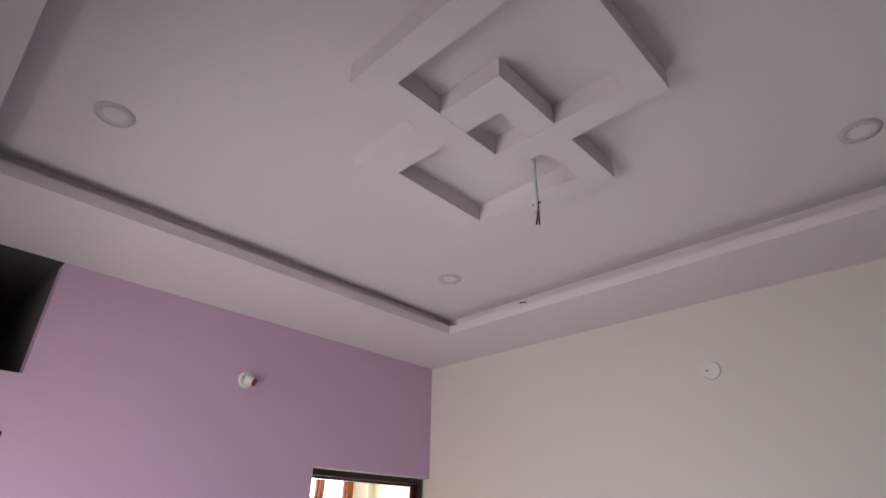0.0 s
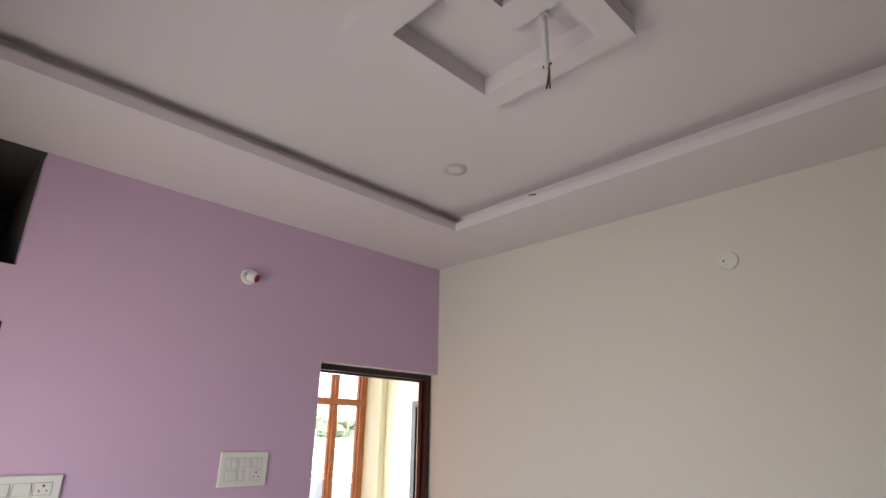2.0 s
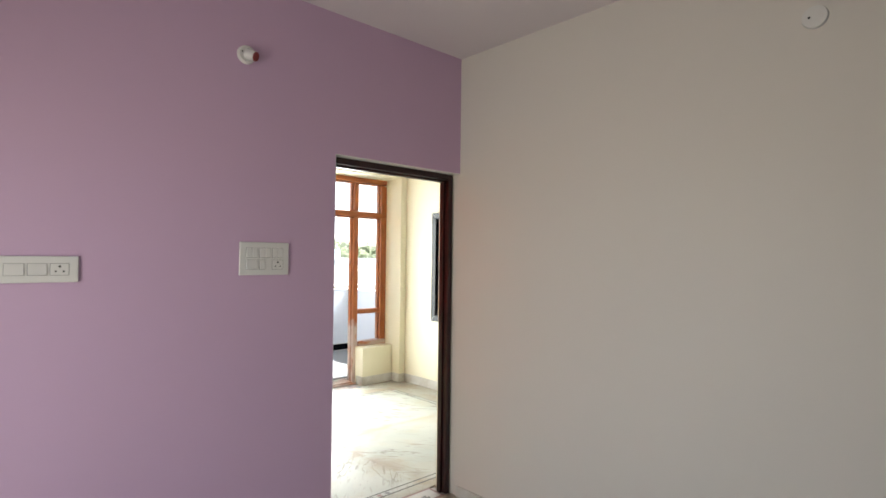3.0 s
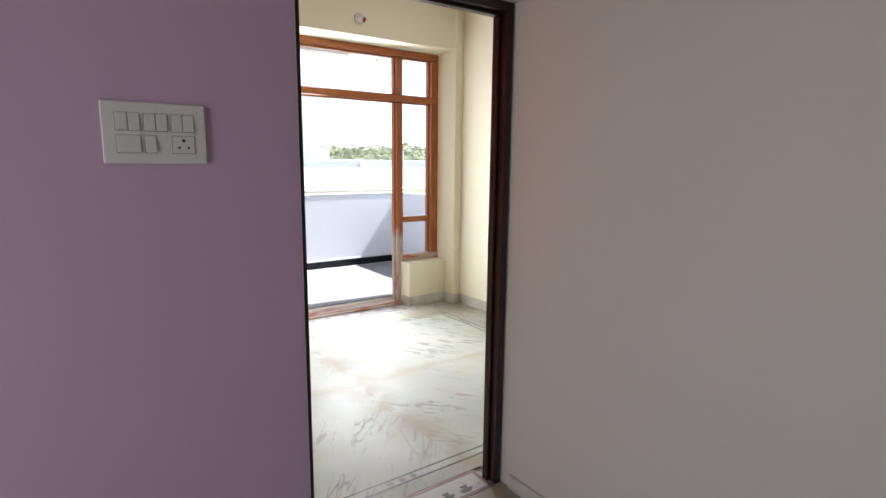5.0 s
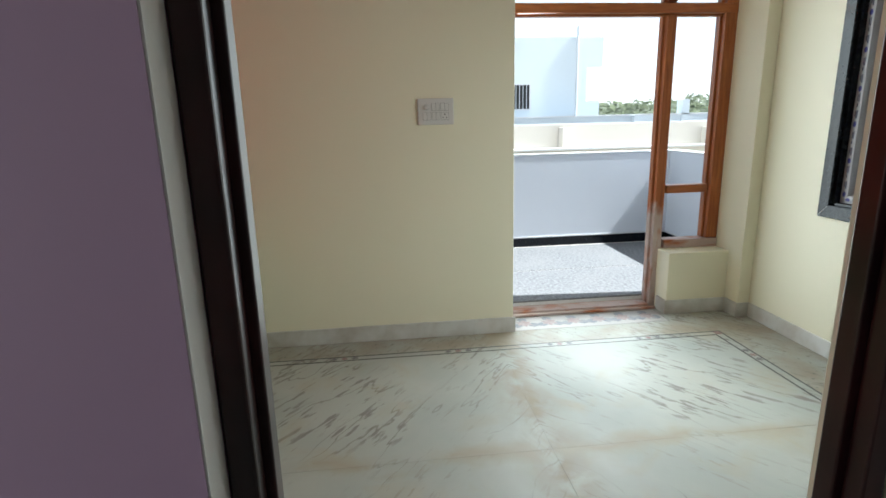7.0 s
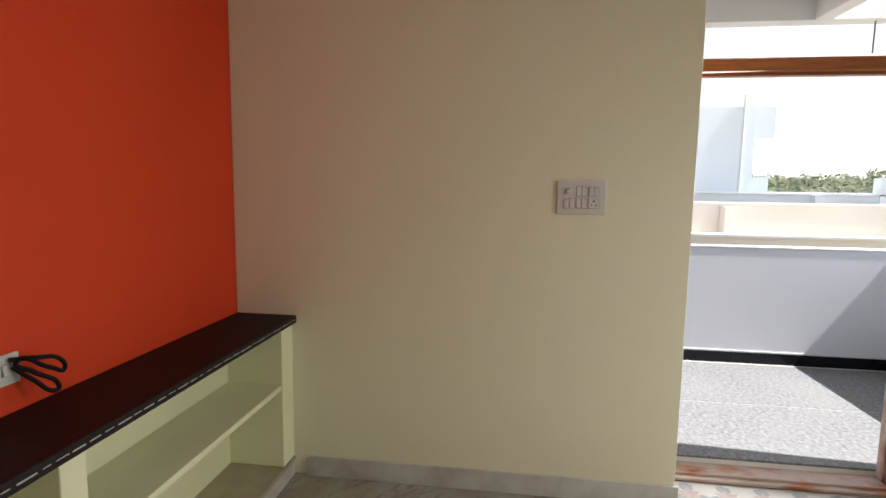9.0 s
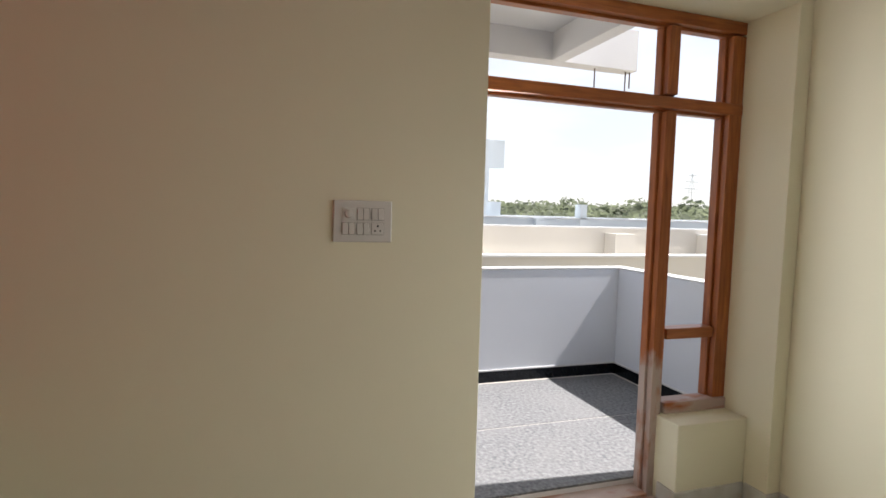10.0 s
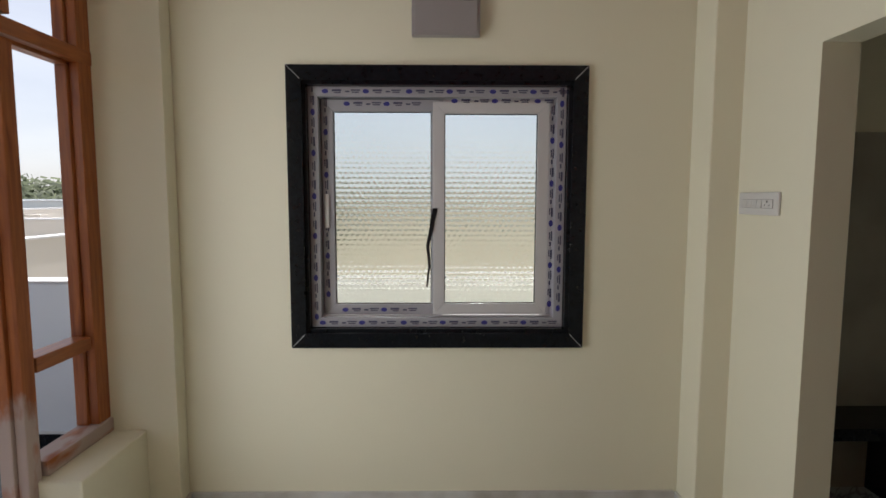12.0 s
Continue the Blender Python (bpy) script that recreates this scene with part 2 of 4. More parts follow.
        a.operation = "ABSOLUTE"
        l.new(d.outputs[0], a.inputs[0])
        r = n.new("ShaderNodeMapRange")
        r.inputs["From Min"].default_value, r.inputs["From Max"].default_value = reach, 0.0
        l.new(a.outputs[0], r.inputs["Value"])
        x = n.new("ShaderNodeMath")
        x.operation = "MULTIPLY"
        l.new(r.outputs["Result"], x.inputs[0])
        l.new(stretch(brown, 0.34, 0.52, 1.0), x.inputs[1])
        return x.outputs[0]

    c = blend(c, (0.24, 0.19, 0.115), near_joint("Y", -0.06, 0.20))
    c = blend(c, (0.33, 0.285, 0.20), near_joint("X", -1.43, 0.08))
    c = blend(c, (0.46, 0.45, 0.39), stretch(info.outputs["Random"], 0, 1, 0.25))
    l.new(c, b.inputs["Base Color"])
    rough = stretch(patches, 0.3, 0.8, 0.68)
    rough.node.inputs["To Min"].default_value = 0.42
    l.new(rough, b.inputs["Roughness"])
    return m


def speckled():
    """Flamed grey granite of the terrace."""
    m = bpy.data.materials.new("flamed_grey_granite")
    m.use_nodes = True
    n, l = m.node_tree.nodes, m.node_tree.links
    b = n["Principled BSDF"]
    geo = n.new("ShaderNodeNewGeometry")
    a, c, v = n.new("ShaderNodeTexNoise"), n.new("ShaderNodeTexNoise"), n.new("ShaderNodeTexVoronoi")
    a.inputs["Scale"].default_value, a.inputs["Detail"].default_value = 42, 12
    c.inputs["Scale"].default_value, c.inputs["Detail"].default_value = 2.5, 5
    v.inputs["Scale"].default_value = 60
    for t in (a, c, v):
        l.new(geo.outputs["Position"], t.inputs["Vector"])
    r = n.new("ShaderNodeValToRGB")
    r.color_ramp.elements[0].position, r.color_ramp.elements[0].color = 0.30, (0.075, 0.08, 0.09, 1)
    r.color_ramp.elements[1].position, r.color_ramp.elements[1].color = 0.70, (0.235, 0.237, 0.245, 1)
    l.new(a.outputs["Fac"], r.inputs["Fac"])
    x = n.new("ShaderNodeMix")
    x.data_type = "RGBA"
    x.inputs["B"].default_value = (0.19, 0.19, 0.195, 1)
    s = n.new("ShaderNodeMapRange")
    s.inputs["From Min"].default_value, s.inputs["From Max"].default_value, s.inputs["To Max"].default_value = 0.4, 0.75, 0.6
    l.new(c.outputs["Fac"], s.inputs["Value"])
    l.new(s.outputs["Result"], x.inputs["Factor"])
    l.new(r.outputs["Color"], x.inputs["A"])
    chips, fleck = n.new("ShaderNodeMapRange"), n.new("ShaderNodeMix")
    chips.inputs["From Min"].default_value, chips.inputs["From Max"].default_value, chips.inputs["To Max"].default_value = 0.15, 0.07, 0.8
    l.new(v.outputs["Distance"], chips.inputs["Value"])
    fleck.data_type = "RGBA"
    fleck.inputs["B"].default_value = (0.34, 0.335, 0.33, 1)
    l.new(chips.outputs["Result"], fleck.inputs["Factor"])
    l.new(x.outputs["Result"], fleck.inputs["A"])
    l.new(fleck.outputs["Result"], b.inputs["Base Color"])
    b.inputs["Roughness"].default_value = 0.55
    k = n.new("ShaderNodeBump")
    k.inputs["Strength"].default_value, k.inputs["Distance"].default_value = 0.3, 0.003
    l.new(a.outputs["Fac"], k.inputs["Height"])
    l.new(k.outputs["Normal"], b.inputs["Normal"])
    return m


def wood(name, worn, flat=False, worn_to=None):
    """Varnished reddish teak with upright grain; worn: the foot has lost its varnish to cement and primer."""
    m = bpy.data.materials.new(name)
    m.use_nodes = True
    n, l = m.node_tree.nodes, m.node_tree.links
    b = n["Principled BSDF"]
    geo = n.new("ShaderNodeTexCoord")
    mp = n.new("ShaderNodeMapping")
    mp.inputs["Scale"].default_value = (14, 1.2, 14) if flat else (14, 14, 1.2)
    l.new(geo.outputs["Object"], mp.inputs["Vector"])
    t = n.new("ShaderNodeTexNoise")
    t.inputs["Scale"].default_value, t.inputs["Detail"].default_value, t.inputs["Distortion"].default_value = 4, 8, 0.6
    l.new(mp.outputs["Vector"], t.inputs["Vector"])
    r = n.new("ShaderNodeValToRGB")
    r.color_ramp.elements[0].position, r.color_ramp.elements[0].color = 0.28, (0.24, 0.062, 0.015, 1)
    r.color_ramp.elements[1].position, r.color_ramp.elements[1].color = 0.72, (0.44, 0.142, 0.036, 1)
    l.new(t.outputs["Fac"], r.inputs["Fac"])
    out = r.outputs["Color"]
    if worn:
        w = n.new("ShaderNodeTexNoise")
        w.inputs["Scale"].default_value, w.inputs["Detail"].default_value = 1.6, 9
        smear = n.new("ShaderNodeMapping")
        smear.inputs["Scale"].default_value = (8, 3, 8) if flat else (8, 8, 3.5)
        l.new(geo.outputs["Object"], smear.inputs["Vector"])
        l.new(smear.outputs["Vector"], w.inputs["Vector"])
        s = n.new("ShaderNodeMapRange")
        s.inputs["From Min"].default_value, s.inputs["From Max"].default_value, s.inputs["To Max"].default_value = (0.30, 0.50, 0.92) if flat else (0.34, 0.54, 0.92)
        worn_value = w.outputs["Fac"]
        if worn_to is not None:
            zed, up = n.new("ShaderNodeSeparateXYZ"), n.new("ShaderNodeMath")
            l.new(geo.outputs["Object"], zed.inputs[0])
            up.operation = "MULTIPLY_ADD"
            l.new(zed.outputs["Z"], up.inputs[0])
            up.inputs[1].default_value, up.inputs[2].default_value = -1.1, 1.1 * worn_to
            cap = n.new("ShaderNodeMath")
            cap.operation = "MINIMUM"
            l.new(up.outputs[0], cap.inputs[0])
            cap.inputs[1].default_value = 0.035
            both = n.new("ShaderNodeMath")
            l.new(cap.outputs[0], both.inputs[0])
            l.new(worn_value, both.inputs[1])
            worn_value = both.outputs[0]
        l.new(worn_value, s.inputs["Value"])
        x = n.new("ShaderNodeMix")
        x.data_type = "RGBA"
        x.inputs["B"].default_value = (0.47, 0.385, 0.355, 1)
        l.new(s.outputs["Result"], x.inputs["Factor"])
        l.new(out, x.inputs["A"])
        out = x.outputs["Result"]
    l.new(out, b.inputs["Base Color"])
    b.inputs["Roughness"].default_value = 0.6 if worn else 0.35
    k = n.new("ShaderNodeBump")
    k.inputs["Strength"].default_value, k.inputs["Distance"].default_value = 0.25, 0.002
    l.new(t.outputs["Fac"], k.inputs["Height"])
    l.new(k.outputs["Normal"], b.inputs["Normal"])
    return m


def frosted():
    """Obscure glass; its pressed relief is in the pane's mesh."""
    m = bpy.data.materials.new("patterned_glass")
    m.use_nodes = True
    b = m.node_tree.nodes["Principled BSDF"]
    b.inputs["Base Color"].default_value = (0.71, 0.76, 0.75, 1)
    b.inputs["Transmission Weight"].default_value = 1.0
    b.inputs["Roughness"].default_value, b.inputs["IOR"].default_value = 0.16, 1.45
    return m


M["marble"], M["marble_dirty"], M["granite_floor"] = marble(), marble("stained_marble", 1.0), speckled()
M["teak"], M["teak_worn"], M["glass"] = wood("varnished_teak", False), wood("worn_teak", True), frosted()
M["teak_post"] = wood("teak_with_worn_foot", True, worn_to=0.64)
M["teak_flat"], M["teak_worn_flat"] = wood("varnished_teak_rail", False, True), wood("worn_teak_rail", True, True)

# ---- building helpers ----


def add_box(bm, x0, y0, z0, x1, y1, z1):
    m = Matrix.Translation(((x0 + x1) / 2, (y0 + y1) / 2, (z0 + z1) / 2)) @ Matrix.Diagonal((abs(x1 - x0), abs(y1 - y0), abs(z1 - z0), 1))
    return bmesh.ops.create_cube(bm, size=1.0, matrix=m)["verts"]


def add_cyl(bm, m, r0, r1, depth, segments=24):
    """A cylinder or cone from the pose m along its z."""
    return bmesh.ops.create_cone(bm, cap_ends=True, segments=segments, radius1=r0, radius2=r1, depth=depth, matrix=m @ pose(0, 0, depth / 2))["verts"]


def soften(bm, width, segments=2):
    bmesh.ops.bevel(bm, geom=[e for e in bm.edges if len(e.link_faces) == 2 and e.calc_face_angle(0) > 0.6], offset=width, segments=segments, affect="EDGES", profile=0.5)


def mesh_of(name, bm, mat, smooth=False):
    me = bpy.data.meshes.new(name)
    bm.to_mesh(me)
    bm.free()
    me.materials.append(M[mat])
    if smooth:
        for p in me.polygons:
            p.use_smooth = True
    return me


def part(name, bm, mat, parent=None, label="", smooth=False):
    ob = new(name, mesh_of(name, bm, mat, smooth))
    ob.parent = parent
    return tagged(ob, label)


def boxes(name, mat, items, parent=None, label="", bevel=0.0):
    bm = bmesh.new()
    for b in items:
        add_box(bm, *b)
    if bevel:
        soften(bm, bevel)
    return part(name, bm, mat, parent, label)


def structure(ob, label, category):
    return tagged(ob, label, category, kind="structure")


def thing(name, m, label, category, group=""):
    ob = new(name)
    ob.matrix_world = m
    return tagged(ob, label, category, group)


# ---- plan ----
CEIL1, TRAY, CEIL2 = 2.884, 2.995, 2.95
ROOM1_X, ROOM1_Y = 4.0, -3.4
DOOR_L, DOOR_R, DOOR_T = -0.952, -0.004, 2.12
FAR, NORTH, SOUTH = -2.76, 1.79, -2.084
EAST2 = -0.20

# ---- hall: walls ----
structure(boxes("wall_lilac", "lilac", [
    (-0.10, ROOM1_Y, 0, 0, -3.32, CEIL1), (-0.10, -3.32, 2.13, 0, -2.443, 2.361),
    (-0.10, -2.443, 0, 0, DOOR_L, CEIL1), (-0.10, DOOR_L, DOOR_T, 0, 0.0, CEIL1)]),
    "lilac painted plaster wall with a doorway", "wall")
structure(boxes("wall_white", "white", [(-0.062, 0.0, 0, ROOM1_X, 0.12, 3.2)]), "off-white painted plaster wall", "wall")
structure(boxes("wall_east", "white", [(ROOM1_X, ROOM1_Y - 0.15, 0, ROOM1_X + 0.15, 0.12, 3.2)]), "off-white painted plaster wall", "wall")
structure(boxes("wall_south", "white", [
    (-0.10, ROOM1_Y - 0.15, 0, 0.55, ROOM1_Y, 3.2), (1.65, ROOM1_Y - 0.15, 0, ROOM1_X, ROOM1_Y, 3.2),
    (0.55, ROOM1_Y - 0.15, 2.08, 1.65, ROOM1_Y, 3.2)]),
    "off-white plaster wall with the entrance opening", "wall")
# loft above the second door, its darkness put into the plaster colour
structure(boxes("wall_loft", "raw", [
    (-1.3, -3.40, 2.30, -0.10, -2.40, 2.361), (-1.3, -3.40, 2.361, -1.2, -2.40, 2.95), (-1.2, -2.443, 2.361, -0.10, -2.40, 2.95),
    (-1.2, -3.40, 2.361, -0.10, -3.32, 2.95), (-1.3, -3.40, 2.95, -0.10, -2.40, 3.0)]), "loft recess coloured dark to stand for its unlit inside", "wall")
# plaster edges of the doorway
structure(boxes("trim_doorway", "reveal", [
    (-0.062, DOOR_L, 0, -0.001, DOOR_L + 0.003, DOOR_T), (-0.062, DOOR_L + 0.003, DOOR_T - 0.003, -0.001, DOOR_R, DOOR_T)]), "white unpainted plaster edge of the doorway", "trim")

# ---- hall: tray ceiling ----
TX0, TX1, TY0, TY1 = 0.655, 3.33, -2.88, -0.51
bm = bmesh.new()
for b in [(0, TY1, ROOM1_X, 0.0), (0, ROOM1_Y, ROOM1_X, TY0), (0, TY0, TX0, TY1), (TX1, TY0, ROOM1_X, TY1)]:
    add_box(bm, b[0], b[1], CEIL1, b[2], b[3], CEIL1 + 0.012)
COVE = 0.06
for b in [(TX0 - 0.015, TY1, TX1 + 0.015, TY1 + 0.015), (TX0 - 0.015, TY0 - 0.015, TX1 + 0.015, TY0), (TX0 - 0.015, TY0, TX0, TY1), (TX1, TY0, TX1 + 0.015, TY1)]:
    add_box(bm, b[0], b[1], CEIL1 + 0.012, b[2], b[3], 2.934)
add_box(bm, TX0 - COVE, TY0 - COVE, TRAY, TX1 + COVE, TY1 + COVE, TRAY + 0.02)
for b in [(TX0 - COVE - 0.02, TY0 - COVE, TX0 - COVE, TY1 + COVE), (TX1 + COVE, TY0 - COVE, TX1 + COVE + 0.02, TY1 + COVE),
          (TX0 - COVE - 0.02, TY1 + COVE, TX1 + COVE + 0.02, TY1 + COVE + 0.02), (TX0 - COVE - 0.02, TY0 - COVE - 0.02, TX1 + COVE + 0.02, TY0 - COVE)]:
    add_box(bm, b[0], b[1], CEIL1 + 0.012, b[2], b[3], TRAY + 0.02)
structure(part("ceiling_hall", bm, "ceiling"), "white gypsum tray ceiling with a recessed cove", "ceiling")
structure(boxes("ceiling_slab", "raw", [(-0.1, ROOM1_Y - 0.15, 3.2, ROOM1_X + 0.15, 0.12, 3.3)]), "bare concrete slab above the ceiling", "ceiling")


def rib_square(x0, x1, y0, y1, ix0, ix1, iy0, iy1, low, label):
    """A square frame of four ribs hung under the tray."""
    o = thing("ceiling_ornament", pose(0, 0, 0), label, "ceiling ornament", "interlaced ceiling squares")
    for a, b, c, d in ((x0, y0, ix0, y1), (ix1, y0, x1, y1), (ix0, y0, ix1, iy0), (ix0, iy1, ix1, y1)):
        boxes("rib", "ceiling", [(a, b, low, c, d, TRAY - 0.001)], o)


RIB = 2.92
rib_square(1.864, 2.516, -2.214, -1.577, 1.964, 2.424, -2.121, -1.675, RIB, "white gypsum square ornament under the tray ceiling")
rib_square(1.546, 2.193, -1.947, -1.29, 1.644, 2.101, -1.829, -1.382, RIB + 0.0015, "white gypsum square ornament interlaced with another square")


def downlight(x, y):
    d = thing("ceiling_downlight", pose(x, y, TRAY), "unlit round white recessed downlight in the ceiling", "downlight", "tray downlights")
    bm = bmesh.new()
    segs = 40
    rings = [(0.062, 0.0), (0.060, -0.006), (0.045, -0.008), (0.036, -0.004)]
    vs = [[bm.verts.new((r * math.cos(2 * math.pi * i / segs), r * math.sin(2 * math.pi * i / segs), z)) for i in range(segs)] for r, z in rings]
    for a, b in zip(vs, vs[1:]):
        for i in range(segs):
            bm.faces.new((a[i], a[(i + 1) % segs], b[(i + 1) % segs], b[i]))
    part("ring", bm, "lamp_ring", d, smooth=True)
    bm = bmesh.new()
    add_cyl(bm, pose(0, 0, -0.004), 0.037, 0.037, 0.003, 40)
    part("diffuser", bm, "lamp_white", d)
    return d


for x, y in ((1.056, -0.935), (1.119, -2.615), (2.873, -0.885), (2.89, -2.59)):
    downlight(x, y)

rod = thing("fan_down_rod", pose(2.000, -1.508, TRAY), "white ceiling fan rod with bare wire ends and no fan", "fan rod")
bm = bmesh.new()
add_cyl(bm, pose(0, 0, -0.235), 0.0085, 0.0085, 0.235, 16)
add_cyl(bm, pose(0, 0, -0.02), 0.016, 0.013, 0.02, 24)
part("tube", bm, "plastic", rod, smooth=False)
for dx, dz, mat in ((0.006, -0.29, "rust"), (-0.006, -0.285, "cable"), (0.0, -0.275, "rust")):
    bm = bmesh.new()
    add_cyl(bm, pose(dx, 0, dz, 8 * dx / 0.006, 6, 0), 0.003, 0.003, 0.07, 8)
    part("wire", bm, mat, rod)
bm = bmesh.new()
add_cyl(bm, pose(-0.014, 0, -0.205, 0, 90, 0), 0.004, 0.004, 0.03, 8)
part("pin", bm, "rust", rod)

stub = new("wire_stub", None)
stub.matrix_world = pose(1.237, TY1, 2.945)
tagged(stub, "short black wire end sticking out of the ceiling cove", "wire")
bm = bmesh.new()
add_cyl(bm, pose(0, 0.012, 0.0, 105, 0, -25), 0.0035, 0.003, 0.045, 8)
part("wire", bm, "cable", stub)

# ---- doors of the hall ----


def door_frame(name, label, y0, y1, top, x0, x1, width, mat):
    d = structure(thing(name, pose(0, 0, 0), label, "door frame"), label, "door frame")
    step = x1 - 0.036
    for a, b in ((y0, y0 + width), (y1 - width, y1)):
        inner = (a, b + 0.013) if a == y0 else (a - 0.013, b)
        boxes("jamb", mat, [(step, a, 0, x1, b, top)], d, bevel=0.004)
        boxes("rebate", mat, [(x0, inner[0], 0, step - 0.002, inner[1], top)], d, bevel=0.003)
    boxes("head", mat, [(step, y0 + width + 0.0005, top - width, x1, y1 - width - 0.0005, top)], d, bevel=0.004)
    boxes("head_rebate", mat, [(x0, y0 + width + 0.0135, top - width - 0.013, step - 0.002, y1 - width - 0.0135, top)], d, bevel=0.003)
    return d


door_frame("door_1", "dark brown painted wooden door frame with no leaf", DOOR_L + 0.004, DOOR_R - 0.004, DOOR_T - 0.004, -0.134, -0.060, 0.036, "dark_frame")
d2 = door_frame("door_2", "dark brown wooden door frame with a closed leaf", -3.31, -2.436, 2.128, -0.10, 0.004, 0.05, "dark_frame")
boxes("leaf", "dark_frame", [(-0.07, -3.259, 0.01, -0.04, -2.487, 2.07)], d2, bevel=0.003)
boxes("panel", "dark_frame", [(-0.04, -3.15, 0.2, -0.032, -2.60, 0.95)], d2, bevel=0.004)
boxes("panel", "dark_frame", [(-0.04, -3.15, 1.1, -0.032, -2.60, 1.9)], d2, bevel=0.004)

# ---- inner room: walls ----
structure(boxes("wall_inner_east", "cream", [
    (EAST2, -3.40, 0, -0.103, -2.40, 2.30), (EAST2, -2.40, 0, -0.103, DOOR_L, CEIL2), (EAST2, DOOR_L, DOOR_T + 0.01, -0.103, 0.0, CEIL2), (EAST2, 0.0, 0, -0.064, 0.12, CEIL2)]),
    "cream painted plaster wall with a doorway", "wall")
structure(boxes("wall_kitchen_side", "cream", [
    (-0.296, 1.155, 0, -0.165, 1.61, CEIL2), (-0.296, 0.12, 2.02, -0.165, 1.155, CEIL2), (-0.296, 0.12, 0, -0.165, 0.25, 2.02)]),
    "cream plaster wall with a plain opening to the kitchen", "wall")
structure(boxes("pillar_north_east", "cream", [(-0.424, 1.61, 0, -0.165, NORTH, CEIL2)], bevel=0.006), "cream plastered corner pillar", "pillar")
WX0, WX1, WZ0, WZ1 = -2.188, -0.966, 0.874, 2.026
structure(boxes("wall_north", "cream", [
    (FAR - 0.40, NORTH, 0, WX0, NORTH + 0.15, CEIL2), (WX1, NORTH, 0, -0.165, NORTH + 0.15, CEIL2),
    (WX0, NORTH, 0, WX1, NORTH + 0.15, WZ0), (WX0, NORTH, WZ1, WX1, NORTH + 0.15, CEIL2)]), "cream plaster wall with a sliding window", "wall")
OPEN_L, OPEN_T, COL_X, COL_Y = 0.090, 2.55, -2.76, 1.70
structure(boxes("wall_far", "cream", [
    (-3.12, SOUTH, 0, FAR, OPEN_L, CEIL2), (-3.12, OPEN_L, OPEN_T, FAR, COL_Y, CEIL2)], bevel=0.004), "cream plaster wall beside the terrace door", "wall")
structure(boxes("pillar_north_west", "cream", [(-3.16, COL_Y, 0, COL_X, NORTH, CEIL2)], bevel=0.004), "cream plastered corner pillar", "pillar")
structure(boxes("pier", "cream", [(-3.15, 1.248, 0, -2.90, COL_Y, 0.447)], bevel=0.006), "low cream plastered pier below the side light", "wall")
structure(boxes("wall_orange", "orange", [(-3.12, SOUTH - 0.15, 0, EAST2, SOUTH, CEIL2)]), "orange painted plaster wall", "wall")
structure(boxes("ceiling_inner", "ceiling", [(-3.2, SOUTH - 0.15, CEIL2, -0.103, NORTH + 0.15, CEIL2 + 0.1)]), "white painted ceiling", "ceiling")

# skirting boards
structure(boxes("baseboard_far", "skirting", [(FAR, -1.72, 0.0, FAR + 0.014, OPEN_L + 0.014, 0.105)], bevel=0.003), "grey-white marble skirting", "skirting")
structure(boxes("baseboard_pier", "skirting", [(-2.90, 1.234, 0.0, -2.886, COL_Y - 0.014, 0.10), (-3.02, 1.234, 0, -2.90, 1.248, 0.10)], bevel=0.002), "grey-white marble skirting", "skirting")
structure(boxes("baseboard_pillar", "skirting", [(-2.886, COL_Y - 0.014, 0.0, COL_X + 0.014, COL_Y, 0.10), (COL_X, COL_Y, 0, COL_X + 0.014, NORTH - 0.014, 0.10)], bevel=0.002), "grey-white marble skirting", "skirting")
structure(boxes("baseboard_north", "skirting", [(COL_X, NORTH - 0.014, 0.0, -0.438, NORTH, 0.10)], bevel=0.003), "grey-white marble skirting", "skirting")
structure(boxes("baseboard_north_east", "skirting", [(-0.438, 1.596, 0.0, -0.424, NORTH - 0.014, 0.10), (-0.424, 1.596, 0, -0.31, 1.61, 0.10), (-0.31, 1.155, 0, -0.296, 1.596, 0.10)], bevel=0.002), "grey-white marble skirting", "skirting")
structure(boxes("baseboard_hall", "skirting", [(0.0, -0.014, 0.0, ROOM1_X, 0.0, 0.07)], bevel=0.003), "grey-white marble skirting", "skirting")
structure(boxes("baseboard_lilac", "skirting", [(0.0, -2.43, 0.0, 0.014, DOOR_L - 0.001, 0.07)], bevel=0.003), "grey-white marble skirting", "skirting")

# ---- terrace door and side light ----
dw = structure(thing("terrace_door_frame", pose(0, 0, 0), "", ""), "varnished teak door frame with side light, lower post worn", "door frame")
FX0, FX1 = -3.15, -3.06
PY0, PY1, JY0 = 1.19, 1.285, 1.600
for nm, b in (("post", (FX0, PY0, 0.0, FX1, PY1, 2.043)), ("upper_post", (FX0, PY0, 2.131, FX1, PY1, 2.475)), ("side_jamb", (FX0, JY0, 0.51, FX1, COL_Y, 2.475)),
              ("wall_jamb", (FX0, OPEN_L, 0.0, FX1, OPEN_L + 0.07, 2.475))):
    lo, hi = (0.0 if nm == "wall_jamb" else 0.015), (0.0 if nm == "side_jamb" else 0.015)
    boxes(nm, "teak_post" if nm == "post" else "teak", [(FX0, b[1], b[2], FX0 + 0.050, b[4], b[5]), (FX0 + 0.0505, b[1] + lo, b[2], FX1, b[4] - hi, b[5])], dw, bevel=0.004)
boxes("transom", "teak_flat", [(FX0, OPEN_L, 2.044, FX0 + 0.050, COL_Y, 2.130), (FX0 + 0.0505, OPEN_L, 2.058, FX1 + 0.004, COL_Y, 2.117)], dw, bevel=0.004)
